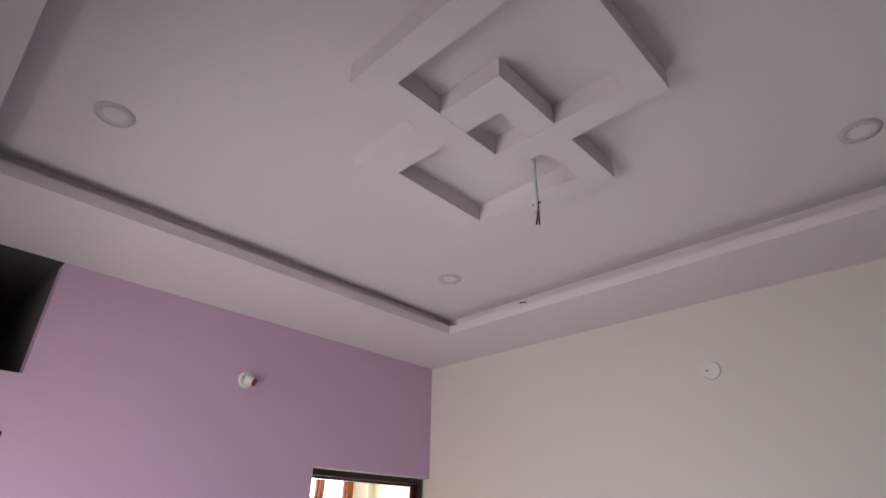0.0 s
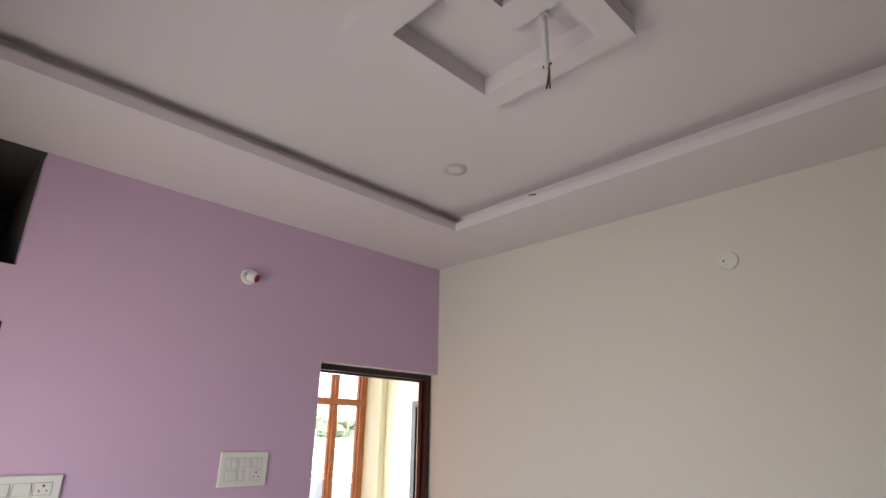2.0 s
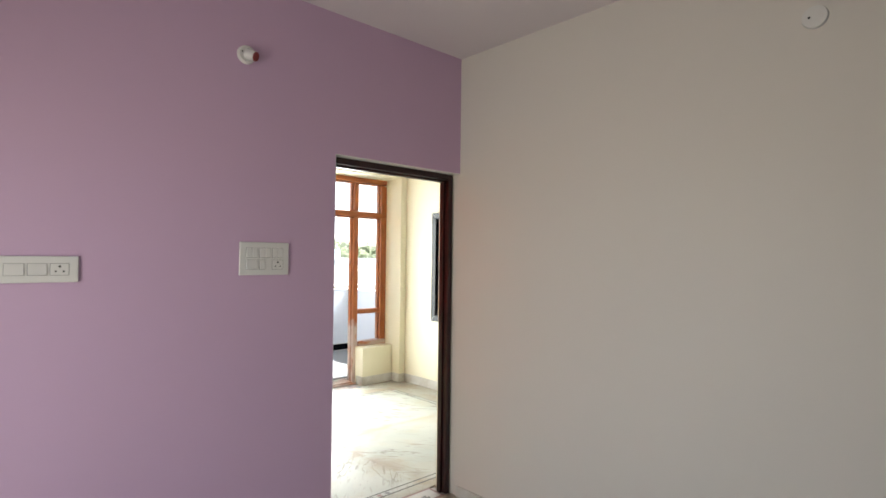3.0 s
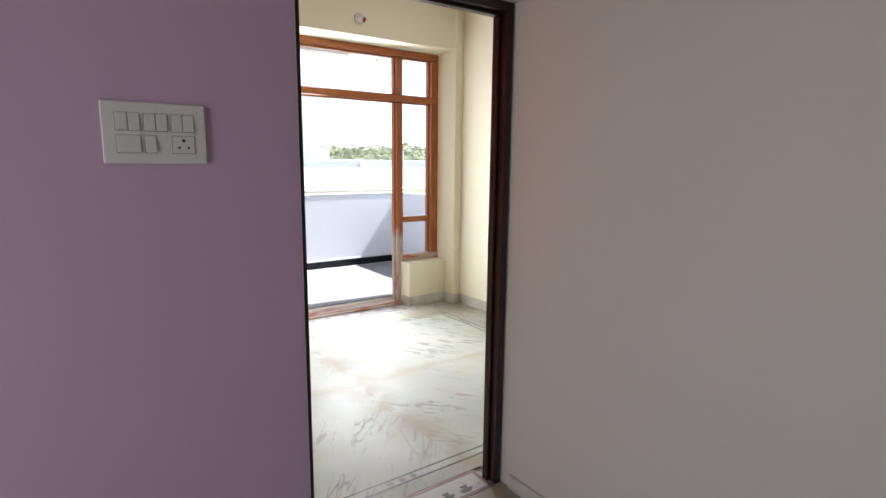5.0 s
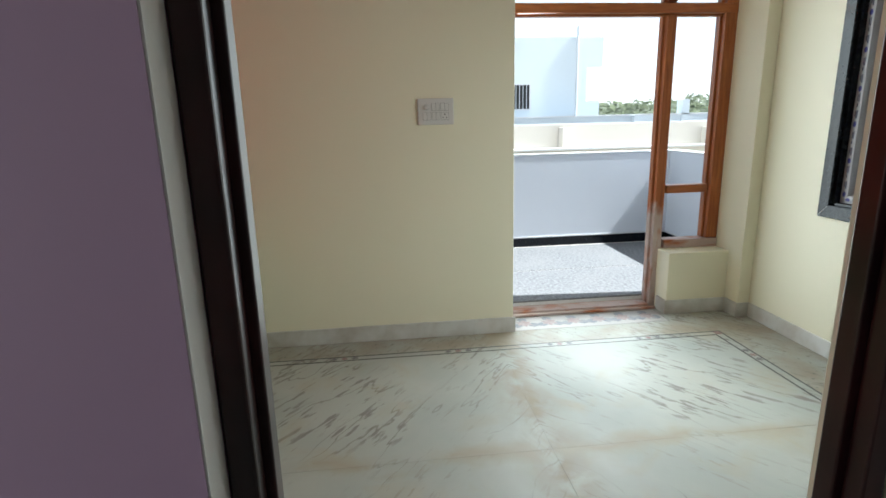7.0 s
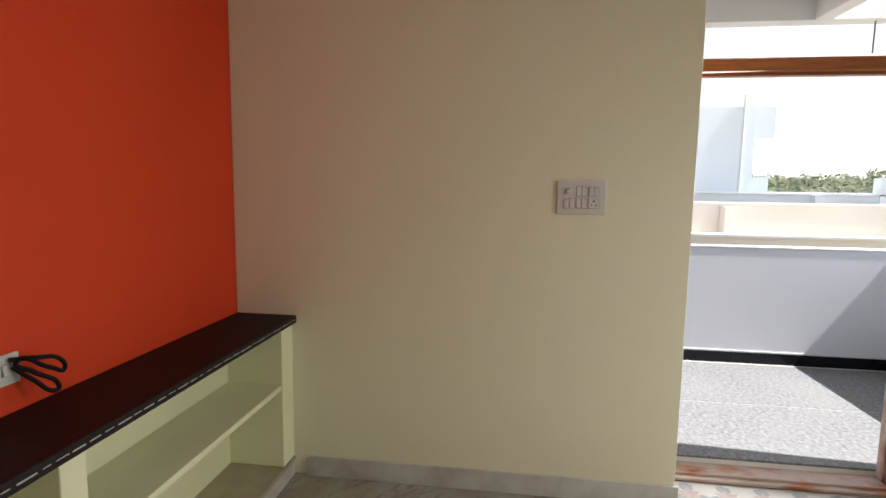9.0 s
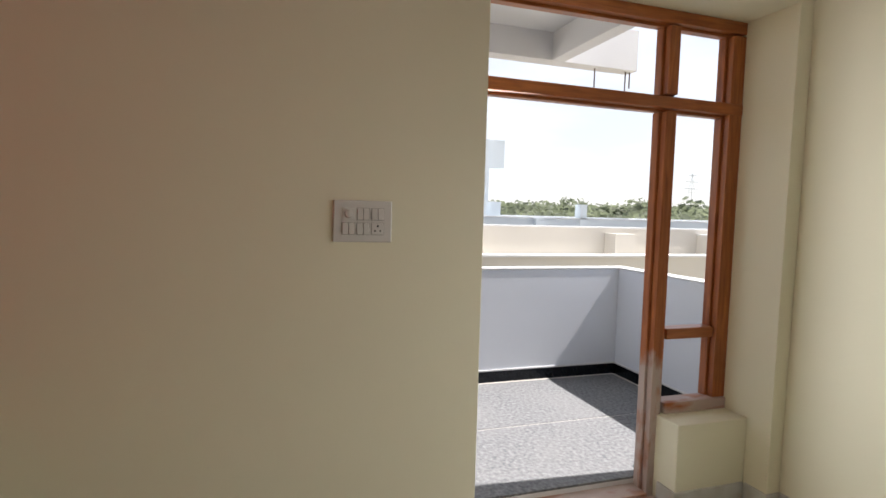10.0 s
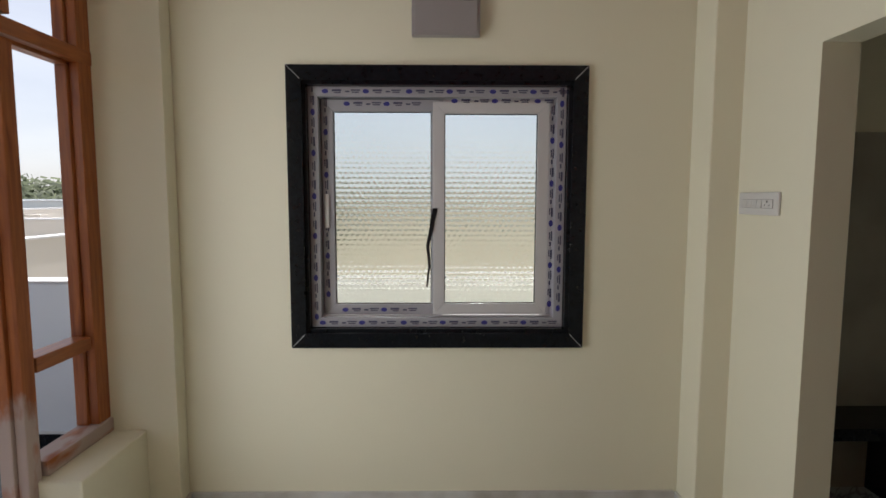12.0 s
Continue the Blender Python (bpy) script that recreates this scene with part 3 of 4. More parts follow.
boxes("head", "teak_flat", [(FX0, OPEN_L, 2.472, FX0 + 0.050, COL_Y, 2.549), (FX0 + 0.0505, OPEN_L, 2.487, FX1 + 0.002, COL_Y, 2.549)], dw, bevel=0.004)
boxes("side_rail", "teak_flat", [(FX0, PY1 + 0.001, 0.850, FX1 - 0.004, JY0 - 0.001, 0.908)], dw, bevel=0.004)
boxes("side_sill", "teak_worn_flat", [(FX0, PY1 + 0.001, 0.448, FX1 + 0.012, COL_Y - 0.001, 0.509)], dw, "sill with cement smears", bevel=0.004)
boxes("threshold", "teak_worn_flat", [(FX0 - 0.01, OPEN_L, 0.002, -3.032, PY0 - 0.001, 0.033), (-3.029, OPEN_L, 0.002, -2.998, PY0 + 0.04, 0.020)], dw, "scuffed wooden threshold", bevel=0.003)
boxes("threshold_groove", "slot", [(-3.0325, OPEN_L, 0.003, -3.0285, PY0 - 0.002, 0.017)], dw)

# ---- sliding window ----
win = structure(thing("window_1", pose(0, 0, 0), "", ""), "white sliding window in a black granite surround, film still on", "window")
GX0, GX1, GZ0, GZ1 = -2.254, -0.900, 0.806, 2.091


def mitred(x0, x1, z0, z1, ix0, ix1, iz0, iz1, y0, y1, mat, name, parent, lab=""):
    """Four mitred members between an outer and an inner rectangle."""
    quads = [((x0, z0), (x1, z0), (ix1, iz0), (ix0, iz0)), ((x1, z0), (x1, z1), (ix1, iz1), (ix1, iz0)),
             ((x1, z1), (x0, z1), (ix0, iz1), (ix1, iz1)), ((x0, z1), (x0, z0), (ix0, iz0), (ix0, iz1))]
    made = []
    for q in quads:
        bm = bmesh.new()
        near, far_ = [bm.verts.new((x, y0, z)) for x, z in q], [bm.verts.new((x, y1, z)) for x, z in q]
        bm.faces.new(near)
        bm.faces.new(far_[::-1])
        for i in range(4):
            bm.faces.new((near[i], far_[i], far_[(i + 1) % 4], near[(i + 1) % 4]))
        bmesh.ops.recalc_face_normals(bm, faces=bm.faces)
        soften(bm, 0.003)
        made.append(part(name, bm, mat, parent, lab))
    return made


mitred(GX0, GX1, GZ0, GZ1, WX0 + 0.004, WX1 - 0.004, WZ0 + 0.004, WZ1 - 0.004, NORTH - 0.02, NORTH + 0.001, "granite_black", "granite_surround", win, "polished black granite with white mitre joints")
boxes("granite_lining", "granite_black", [(WX0, NORTH + 0.002, WZ0, WX0 + 0.018, NORTH + 0.15, WZ1), (WX1 - 0.018, NORTH + 0.002, WZ0, WX1, NORTH + 0.15, WZ1),
      (WX0 + 0.018, NORTH + 0.002, WZ0, WX1 - 0.018, NORTH + 0.15, WZ0 + 0.018), (WX0 + 0.018, NORTH + 0.002, WZ1 - 0.018, WX1 - 0.018, NORTH + 0.15, WZ1)], win)
# fine white joints at the mitres
for (xa, za), (xb, zb) in (((GX0, GZ0), (WX0, WZ0)), ((GX1, GZ0), (WX1, WZ0)), ((GX0, GZ1), (WX0, WZ1)), ((GX1, GZ1), (WX1, WZ1))):
    bm = bmesh.new()
    dx, dz = xb - xa, zb - za
    length, angle = math.hypot(dx, dz), math.atan2(dz, dx)
    add_box(bm, 0.004, -0.001, -0.0012, length - 0.004, 0.001, 0.0012)
    ob = part("mitre_joint", bm, "chip", win)
    ob.matrix_world = Matrix.Translation((xa, NORTH - 0.0205, za)) @ Matrix.Rotation(-angle, 4, "Y")
UY = NORTH + 0.035
ux0, ux1, uz0, uz1 = WX0 + 0.019, WX1 - 0.019, WZ0 + 0.019, WZ1 - 0.019
mitred(ux0, ux1, uz0, uz1, ux0 + 0.045, ux1 - 0.045, uz0 + 0.045, uz1 - 0.045, UY, UY + 0.08, "film", "outer_frame", win, "white frame under printed film")
mitred(ux0, ux1, uz0, uz1, ux0 + 0.095, ux1 - 0.095, uz0 + 0.085, uz1 - 0.09, UY + 0.081, UY + 0.10, "upvc", "back_frame", win)
boxes("track", "upvc", [(ux0 + 0.045, UY + 0.03, uz0 + 0.03, ux1 - 0.045, UY + 0.07, uz0 + 0.052)], win)


def pressed_pane(x0, x1, z0, z1, y, parent):
    """A pane whose room side carries a honeycomb of shallow lenses."""
    pitch, step = 0.027, 0.0045
    nx, nz = int((x1 - x0) / step), int((z1 - z0) / step)
    gx, gz = np.meshgrid(np.linspace(x0, x1, nx + 1), np.linspace(z0, z1, nz + 1), indexing="ij")
    k = 4 * math.pi / (math.sqrt(3) * pitch)
    relief = sum(np.cos(k * (gx * math.cos(a) + gz * math.sin(a))) for a in (radians(90), radians(210), radians(330)))
    near = np.stack([gx, y - 0.004 - 0.0005 * relief, gz], -1).reshape(-1, 3)
    far_side = np.stack([gx, np.full_like(gx, y), gz], -1).reshape(-1, 3)
    idx = np.arange((nx + 1) * (nz + 1)).reshape(nx + 1, nz + 1)
    q = np.stack([idx[:-1, :-1], idx[1:, :-1], idx[1:, 1:], idx[:-1, 1:]], -1).reshape(-1, 4)
    me = bpy.data.meshes.new("pane")
    me.from_pydata(np.concatenate([near, far_side]).tolist(), [], np.concatenate([q, q[:, ::-1] + len(near)]).tolist())
    me.materials.append(M["glass"])
    for p in me.polygons:
        p.use_smooth = True
    ob = new("pane", me)
    ob.parent = parent
    return tagged(ob, "patterned obscure glass")


def sash(name, x0, x1, z0, z1, y, mat, rail):
    s = new(name)
    s.parent = win
    mitred(x0, x1, z0, z1, x0 + rail, x1 - rail, z0 + rail, z1 - rail, y, y + 0.03, mat, "sash_rail", s)
    mitred(x0 + rail, x1 - rail, z0 + rail, z1 - rail, x0 + rail + 0.004, x1 - rail - 0.004, z0 + rail + 0.004, z1 - rail - 0.004, y + 0.006, y + 0.02, "rubber", "gasket", s)
    pressed_pane(x0 + rail + 0.002, x1 - rail - 0.002, z0 + rail + 0.002, z1 - rail - 0.002, y + 0.015, s)
    return s


mid = -1.580
sash("sash", -2.119, -1.550, 0.939, 1.958, UY + 0.045, "film", 0.056)
sash("sash", -1.599, -1.061, 0.951, 1.942, UY + 0.008, "upvc", 0.054)


def print_row(horizontal, start, end, across, y, parent):
    """Film print: blue ovals with dark bars between, one mesh a side."""
    blue, grey = bmesh.new(), bmesh.new()
    pos, k = start + 0.05, 0
    while pos < end - 0.04:
        def lay(bm, c, w, h, off=0.0, oval=False):
            m = Matrix.Translation((c, y, across + off) if horizontal else (across + off, y, c))
            if not horizontal:
                m = m @ Matrix.Rotation(radians(90), 4, "Y")
            if oval:
                bmesh.ops.create_cone(bm, cap_ends=True, segments=16, radius1=0.5, radius2=0.5, depth=1, matrix=m @ Matrix.Diagonal((w, 0.0012, h, 1)) @ Matrix.Rotation(radians(90), 4, "X"))
            else:
                bmesh.ops.create_cube(bm, size=1, matrix=m @ Matrix.Diagonal((w, 0.0012, h, 1)))
        lay(blue, pos, 0.030, 0.020, 0, True)
        lay(grey, pos + 0.052, 0.042, 0.009, 0.004)
        lay(grey, pos + 0.056, 0.030, 0.005, -0.006)
        lay(grey, pos + 0.100, 0.020, 0.007, -0.001)
        lay(grey, pos + 0.138, 0.044, 0.006, 0.005)
        lay(grey, pos + 0.138, 0.034, 0.005, -0.004)
        pos += 0.185 + 0.012 * (k % 2)
        k += 1
    part("film_oval", blue, "ink_blue", parent)
    part("film_bar", grey, "ink_grey", parent)


yo, yl, yr = UY - 0.0004, UY + 0.0446, UY + 0.0076
print_row(True, ux0, ux1, uz0 + 0.022, yo, win)
print_row(True, ux0 + 0.03, ux1, uz1 - 0.022, yo, win)
print_row(False, uz0, uz1, ux0 + 0.022, yo, win)
print_row(False, uz0 + 0.04, uz1, ux1 - 0.022, yo, win)
print_row(True, ux0 + 0.1, mid - 0.05, uz0 + 0.075, yl, win)
print_row(True, ux0 + 0.12, mid - 0.05, uz1 - 0.070, yl, win)
print_row(False, uz0 + 0.1, uz1 - 0.05, ux0 + 0.070, yl, win)
print_row(False, uz0 + 0.06, uz1 - 0.05, ux1 - 0.062, yr, win)
print_row(True, mid + 0.03, ux1 - 0.06, uz1 - 0.062, yr, win)
boxes("latch", "plastic", [(ux0 + 0.062, UY + 0.032, 1.36, ux0 + 0.082, UY + 0.046, 1.52)], win, "white plastic latch", bevel=0.004)
bm = bmesh.new()
rng = random.Random(4)
px, pz, prev = mid - 0.008, 1.455, None
for i in range(13):
    w = 0.024 - 0.0014 * i
    a, b = bm.verts.new((px - w / 2, UY + 0.0055 - 0.002 * (i % 3), pz)), bm.verts.new((px + w / 2, UY + 0.004, pz))
    if prev:
        bm.faces.new((prev[0], prev[1], b, a))
    prev = (a, b)
    px += rng.uniform(-0.009, 0.005)
    pz -= 0.031
bmesh.ops.solidify(bm, geom=bm.faces[:], thickness=0.0015)
part("torn_tape", bm, "tape", win, "torn strip of black tape")

# ---- distribution box ----
box_ = thing("distribution_box", pose(-1.541, NORTH, 2.211), "grey steel electrical distribution box above the window", "electrical box")
boxes("body", "steel", [(-0.150, -0.045, 0, 0.150, -0.001, 0.42)], box_, bevel=0.004)
lid = boxes("door", "steel", [(-0.138, -0.050, 0.012, 0.138, -0.0455, 0.408)], box_, bevel=0.002)
boxes("latch", "slot", [(0.075, -0.054, 0.145, 0.118, -0.0505, 0.19)], lid, "black latch")

# ---- switch plates ----


def switch_plate(m, w, h, rows, label):
    """A modular plate in local x, z facing -y. rows, from the top: strings of s switch, w wide switch, k knob, o socket, b blank."""
    p = thing("switch_plate", m, label, "switch plate", "wall switch plates")
    boxes("plate", "plastic", [(-w / 2, -0.012, -h / 2, w / 2, -0.001, h / 2)], p, bevel=0.004)
    unit = {"s": 1, "w": 2, "k": 2, "o": 2, "b": 1, "|": 0.3}
    rh = (h - 0.045) / len(rows)
    for r, row in enumerate(rows):
        total = sum(unit[c] for c in row)
        mw = (w - 0.062) / total
        x, zc = -w / 2 + 0.031, h / 2 - 0.0225 - rh * (r + 0.5)
        hh = min(rh - 0.012, 0.055) / 2
        for c in row:
            x1 = x + mw * unit[c]
            if c in "sw":
                bm = bmesh.new()
                vs = add_box(bm, x + 0.001, -0.017, zc - hh, x1 - 0.001, -0.0125, zc + hh)
                for v in vs:
                    if v.co.y < -0.015:
                        v.co.y += 0.003 if v.co.z > zc else -0.003
                soften(bm, 0.0012, 1)
                part("rocker", bm, "plastic", p)
                boxes("gap", "gap", [(x - 0.0006, -0.0127, zc - hh - 0.0016, x1 + 0.0006, -0.0115, zc + hh + 0.0012)], p)
            elif c == "k":
                base_ = boxes("dimmer_base", "plastic", [(x + 0.001, -0.0145, zc - hh, x1 - 0.001, -0.0125, zc + hh)], p, bevel=0.0006)
                bm = bmesh.new()
                add_cyl(bm, pose((x + x1) / 2, -0.0148, zc, 90), hh * 0.72, hh * 0.62, 0.012, 28)
                add_box(bm, (x + x1) / 2 - 0.002, -0.030, zc, (x + x1) / 2 + 0.002, -0.0265, zc + hh * 0.6)
                part("dimmer_knob", bm, "plastic", base_)
            elif c == "o":
                boxes("gap", "gap", [(x - 0.0008, -0.0127, zc - hh - 0.0018, x1 + 0.0008, -0.0115, zc + hh + 0.0014)], p)
                face = boxes("socket", "plastic", [(x + 0.001, -0.0155, zc - hh, x1 - 0.001, -0.0125, zc + hh)], p, bevel=0.001)
                for hx, hz, rr in ((0, hh * 0.5, 0.0045), (-mw * 0.42, -hh * 0.35, 0.0034), (mw * 0.42, -hh * 0.35, 0.0034)):
                    bm = bmesh.new()
                    add_cyl(bm, pose((x + x1) / 2 + hx, -0.0154, zc + hz, 90), rr, rr, 0.0006, 12)
                    part("hole", bm, "slot", face)
            x = x1
    return p


WEST_FACE = 90   # plates on a wall whose face looks along +x
switch_plate(pose(0, -1.348, 1.547, 0, 0, WEST_FACE), 0.250, 0.160, ["ss|ss|ss", "w|sb|o"], "white double-row modular switch plate on the lilac wall")
switch_plate(pose(0, -2.238, 1.500, 0, 0, WEST_FACE), 0.260, 0.101, ["w|w|o"], "white single-row switch plate with two wide switches")
switch_plate(pose(FAR, -0.398, 1.451, 0, 0, WEST_FACE), 0.218, 0.154, ["k|ss|ss", "ss|ss|o"], "white double-row switch plate with a fan dimmer")
switch_plate(pose(-0.296, 1.450, 1.481, 0, 0, -90), 0.262, 0.090, ["sssso"], "white single-row switch plate near the kitchen opening")
switch_plate(pose(-1.418, SOUTH, 0.969, 0, 0, 180), 0.262, 0.088, ["o|w|o|s"], "white socket plate on the orange wall")

# black lead pushed behind the socket plate on the orange wall
lead = bpy.data.curves.new("cable", "CURVE")
lead.dimensions, lead.bevel_depth, lead.bevel_resolution = "3D", 0.0065, 3
sp = lead.splines.new("BEZIER")
pts = [(x + 0.018, y, z + 0.022) for x, y, z in ((-1.53, SOUTH + 0.016, 0.975), (-1.58, SOUTH + 0.05, 0.968), (-1.645, SOUTH + 0.065, 0.945), (-1.655, SOUTH + 0.07, 0.915), (-1.60, SOUTH + 0.075, 0.935), (-1.54, SOUTH + 0.03, 0.968), (-1.57, SOUTH + 0.05, 0.93), (-1.615, SOUTH + 0.085, 0.875), (-1.595, SOUTH + 0.09, 0.868), (-1.56, SOUTH + 0.06, 0.91), (-1.532, SOUTH + 0.022, 0.955))]
sp.bezier_points.add(len(pts) - 1)
for bp, co in zip(sp.bezier_points, pts):
    bp.co, bp.handle_left_type, bp.handle_right_type = co, "AUTO", "AUTO"
lead.materials.append(M["cable"])
lead_ob = new("cable_tmp", lead)
dg = bpy.context.evaluated_depsgraph_get()
lead_mesh = bpy.data.meshes.new_from_object(lead_ob.evaluated_get(dg))
bpy.data.objects.remove(lead_ob)
tagged(new("socket_cable", lead_mesh), "short looped black cable plugged into the socket plate", "cable")

# ---- lamp holders on the walls ----


def lamp_holder(m, label):
    p = thing("lamp_holder", m, label, "lamp holder", "wall lamp holders")
    bm = bmesh.new()
    add_cyl(bm, pose(0, -0.001, 0, 90), 0.045, 0.040, 0.018, 32)
    add_cyl(bm, pose(0, -0.018, 0, 90 + 20, 0, 35), 0.027, 0.024, 0.045, 28)
    part("base", bm, "plastic", p)
    bm = bmesh.new()
    add_cyl(bm, pose(0, -0.018, 0, 90 + 20, 0, 35) @ pose(0, 0, 0.0452), 0.022, 0.022, 0.004, 24)
    part("socket", bm, "red_holder", p, "red-brown empty lamp socket")
    bm = bmesh.new()
    add_cyl(bm, pose(-0.026, -0.019, 0.008, 90), 0.004, 0.004, 0.002, 10)
    part("screw", bm, "slot", p)
    return p


lamp_holder(pose(0, -1.455, 2.522, 0, 0, 90), "white angled lamp holder with empty red socket on the lilac wall")
lamp_holder(pose(FAR, 0.650, 2.687, 0, 0, 90), "white angled lamp holder above the terrace door")
disc = thing("junction_cover", pose(1.978, 0, 2.528), "round white plastic junction box cover on the wall", "junction box cover")
bm = bmesh.new()
add_cyl(bm, pose(0, -0.001, 0, 90), 0.046, 0.043, 0.012, 36)
part("cap", bm, "plastic", disc)
bm = bmesh.new()
add_cyl(bm, pose(-0.018, -0.0135, 0, 90), 0.005, 0.005, 0.001, 12)
part("hole", bm, "slot", disc)

# ---- built-in shelf unit under a granite top ----
unit = thing("shelf_unit", pose(0, 0, 0), "cream masonry shelf unit along the orange wall", "shelf unit")
UFX, UBX = -1.788, SOUTH + 0.001
for x0, x1, nm in ((-2.758, -2.63, "end_upright"), (-1.448, -1.364, "upright"), (-0.33, -0.21, "end_upright")):
    boxes(nm, "shelf", [(x0, UBX, 0.10, x1, UFX, 0.80)], unit, bevel=0.004)
boxes("back", "shelf", [(-2.758, UBX, 0.10, -0.21, UBX + 0.012, 0.80)], unit)
for x0, x1 in ((-2.629, -1.449), (-1.363, -0.331)):
    boxes("shelf", "shelf", [(x0, UBX + 0.013, 0.497, x1, UFX - 0.004, 0.523)], unit, bevel=0.003)
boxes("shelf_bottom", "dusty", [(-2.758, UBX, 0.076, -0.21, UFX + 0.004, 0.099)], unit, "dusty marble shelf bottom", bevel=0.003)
boxes("plinth", "skirting", [(-2.758, UBX, 0.0, -0.21, UFX, 0.075)], unit, "grey marble plinth")
top_ = boxes("countertop", "counter", [(-2.759, UBX, 0.803, -0.203, -1.766, 0.841)], bevel=0.004)
tagged(top_, "dark polished granite top over the shelf unit", "countertop")
rng = random.Random(2)
x = -2.74
while x < -0.25:
    step = rng.uniform(0.02, 0.055)
    boxes("saw_mark", "chip", [(x, -1.7665, 0.820 + rng.uniform(-0.0015, 0.0015), x + step, -1.7652, 0.8235)], top_)
    x += step + rng.uniform(0.008, 0.018)

# ---- kitchen seen through the opening ----
structure(boxes("wall_kitchen", "cream", [(-0.165, 2.0, 0, 1.6, 2.1, CEIL2), (1.5, 0.12, 0, 1.6, 2.0, CEIL2)]), "cream kitchen wall", "wall")
structure(boxes("wall_kitchen_tiles", "tiles", [(-0.16, 1.985, 0.0, 1.5, 2.0, 1.83)]), "grey-beige marble tiles on the kitchen wall", "wall tiles")
structure(boxes("ceiling_kitchen", "ceiling", [(-0.21, 0.12, CEIL2, 1.6, 2.1, CEIL2 + 0.1)]), "white kitchen ceiling", "ceiling")
slab = boxes("kitchen_shelf", "granite_black", [(0.2, 1.70, 0.38, 1.5, 1.985, 0.44)], bevel=0.004)
tagged(slab, "black granite kitchen shelf on a dark support", "shelf")
boxes("support", "granite_black", [(0.66, 1.75, 0.0, 0.72, 1.985, 0.38)], slab)

# ---- terrace ----
BZ, BX, BY, BTOP = 0.07, -4.855, 2.29, 1.03
structure(boxes("parapet_west", "balcony_wall", [(BX - 0.13, -3.2, -0.3, BX, BY + 0.13, BTOP)], bevel=0.01), "blue-grey painted terrace parapet", "parapet")
structure(boxes("parapet_north", "balcony_wall", [(BX, BY, -0.3, -3.20, BY + 0.13, BTOP)], bevel=0.01), "blue-grey painted terrace parapet", "parapet")
structure(boxes("parapet_cap", "cap", [(BX - 0.135, -3.2, BTOP, BX + 0.004, BY + 0.135, BTOP + 0.012), (BX + 0.004, BY - 0.004, BTOP, -3.20, BY + 0.135, BTOP + 0.012)]), "white parapet top edge", "trim")
structure(boxes("wall_house", "balcony_wall", [(-3.16, -3.2, 0, -3.125, OPEN_L - 0.02, 3.15), (-3.16, OPEN_L - 0.02, 2.57, -3.125, COL_Y, 3.15), (-3.21, NORTH + 0.15, -0.3, -3.0, BY + 0.13, BTOP)]), "blue-grey outside wall of the house", "wall")
structure(boxes("terrace_slab", "cement", [(BX, -3.2, -0.3, -3.15, BY, BZ - 0.012)]), "concrete terrace slab", "slab")
structure(boxes("baseboard_terrace", "granite_black", [(BX, -3.2, BZ, BX + 0.014, BY - 0.014, BZ + 0.095), (BX, BY - 0.014, BZ, -3.20, BY, BZ + 0.095)], bevel=0.002), "polished black granite skirting", "skirting")
structure(boxes("trim_terrace", "cap", [(BX, -3.2, BZ + 0.096, BX + 0.009, BY - 0.009, BZ + 0.108), (BX, BY - 0.009, BZ + 0.096, -3.20, BY, BZ + 0.108)]), "white cement line over the skirting", "trim")
terrace = structure(thing("floor_terrace", pose(0, 0, 0), "", ""), "flamed grey granite terrace paving", "floor")
for x0, x1 in ((BX, -3.951), (-3.939, -3.152)):
    for y0, y1 in ((-3.2, -0.86), (-0.855, BY)):
        boxes("slab", "granite_floor", [(x0, y0, BZ - 0.02, x1, y1, BZ)], terrace)
structure(boxes("grout_terrace", "mosaic_pale", [(-3.9505, -3.2, BZ - 0.018, -3.9395, BY, BZ - 0.002), (BX, -0.862, BZ - 0.018, -3.152, -0.853, BZ - 0.0018)]), "pale joint between terrace slabs", "grout")
structure(boxes("grout_skirting", "beige", [(BX + 0.014, -3.2, BZ, BX + 0.03, BY - 0.03, BZ + 0.003), (BX + 0.014, BY - 0.03, BZ, -3.20, BY - 0.014, BZ + 0.003)]), "rough tan mortar line at the foot of the skirting", "grout")
# canopy over the terrace
canopy = structure(thing("canopy", pose(0, 0, 0), "", ""), "painted concrete canopy with beams over the terrace", "canopy")
boxes("slab", "cement", [(-5.02, -3.2, 3.03, -3.125, 1.66, 3.15)], canopy)
boxes("edge_beam", "cement", [(-5.02, -3.2, 2.80, -4.87, 1.660, 3.029)], canopy)
boxes("end_beam", "cement", [(-5.02, 1.6605, 2.80, -4.87, 2.39, 3.15)], canopy)
boxes("cross_beam", "cement", [(-4.869, 1.535, 2.80, -3.21, 1.66, 3.029)], canopy, bevel=0.006)
for x, y, ln in ((-4.94, 2.00, 0.24), (-4.94, 2.32, 0.24), (-4.94, 2.365, 0.14)):
    bm = bmesh.new()
    add_cyl(bm, pose(x, y, 2.80 - ln), 0.006, 0.006, ln, 8)
    part("rebar", bm, "rust", canopy, "rusty iron bar")
# ledge outside the frosted window
structure(boxes("parapet_window", "cap", [(-2.95, 3.1, -0.3, 1.5, 3.25, 0.93)]), "white painted parapet outside the window", "parapet")
structure(boxes("roof_window", "beige", [(-3.0, NORTH + 0.16, -0.35, 1.6, 3.1, -0.05)]), "plastered flat roof outside the window", "roof")

# ---- distance: neighbouring terraces, houses, trees ----
structure(boxes("ground", "soil", [(-1500, -1500, -7.2, 1500, 1500, -7.0)]), "dry open ground with scrub reaching the horizon", "ground")


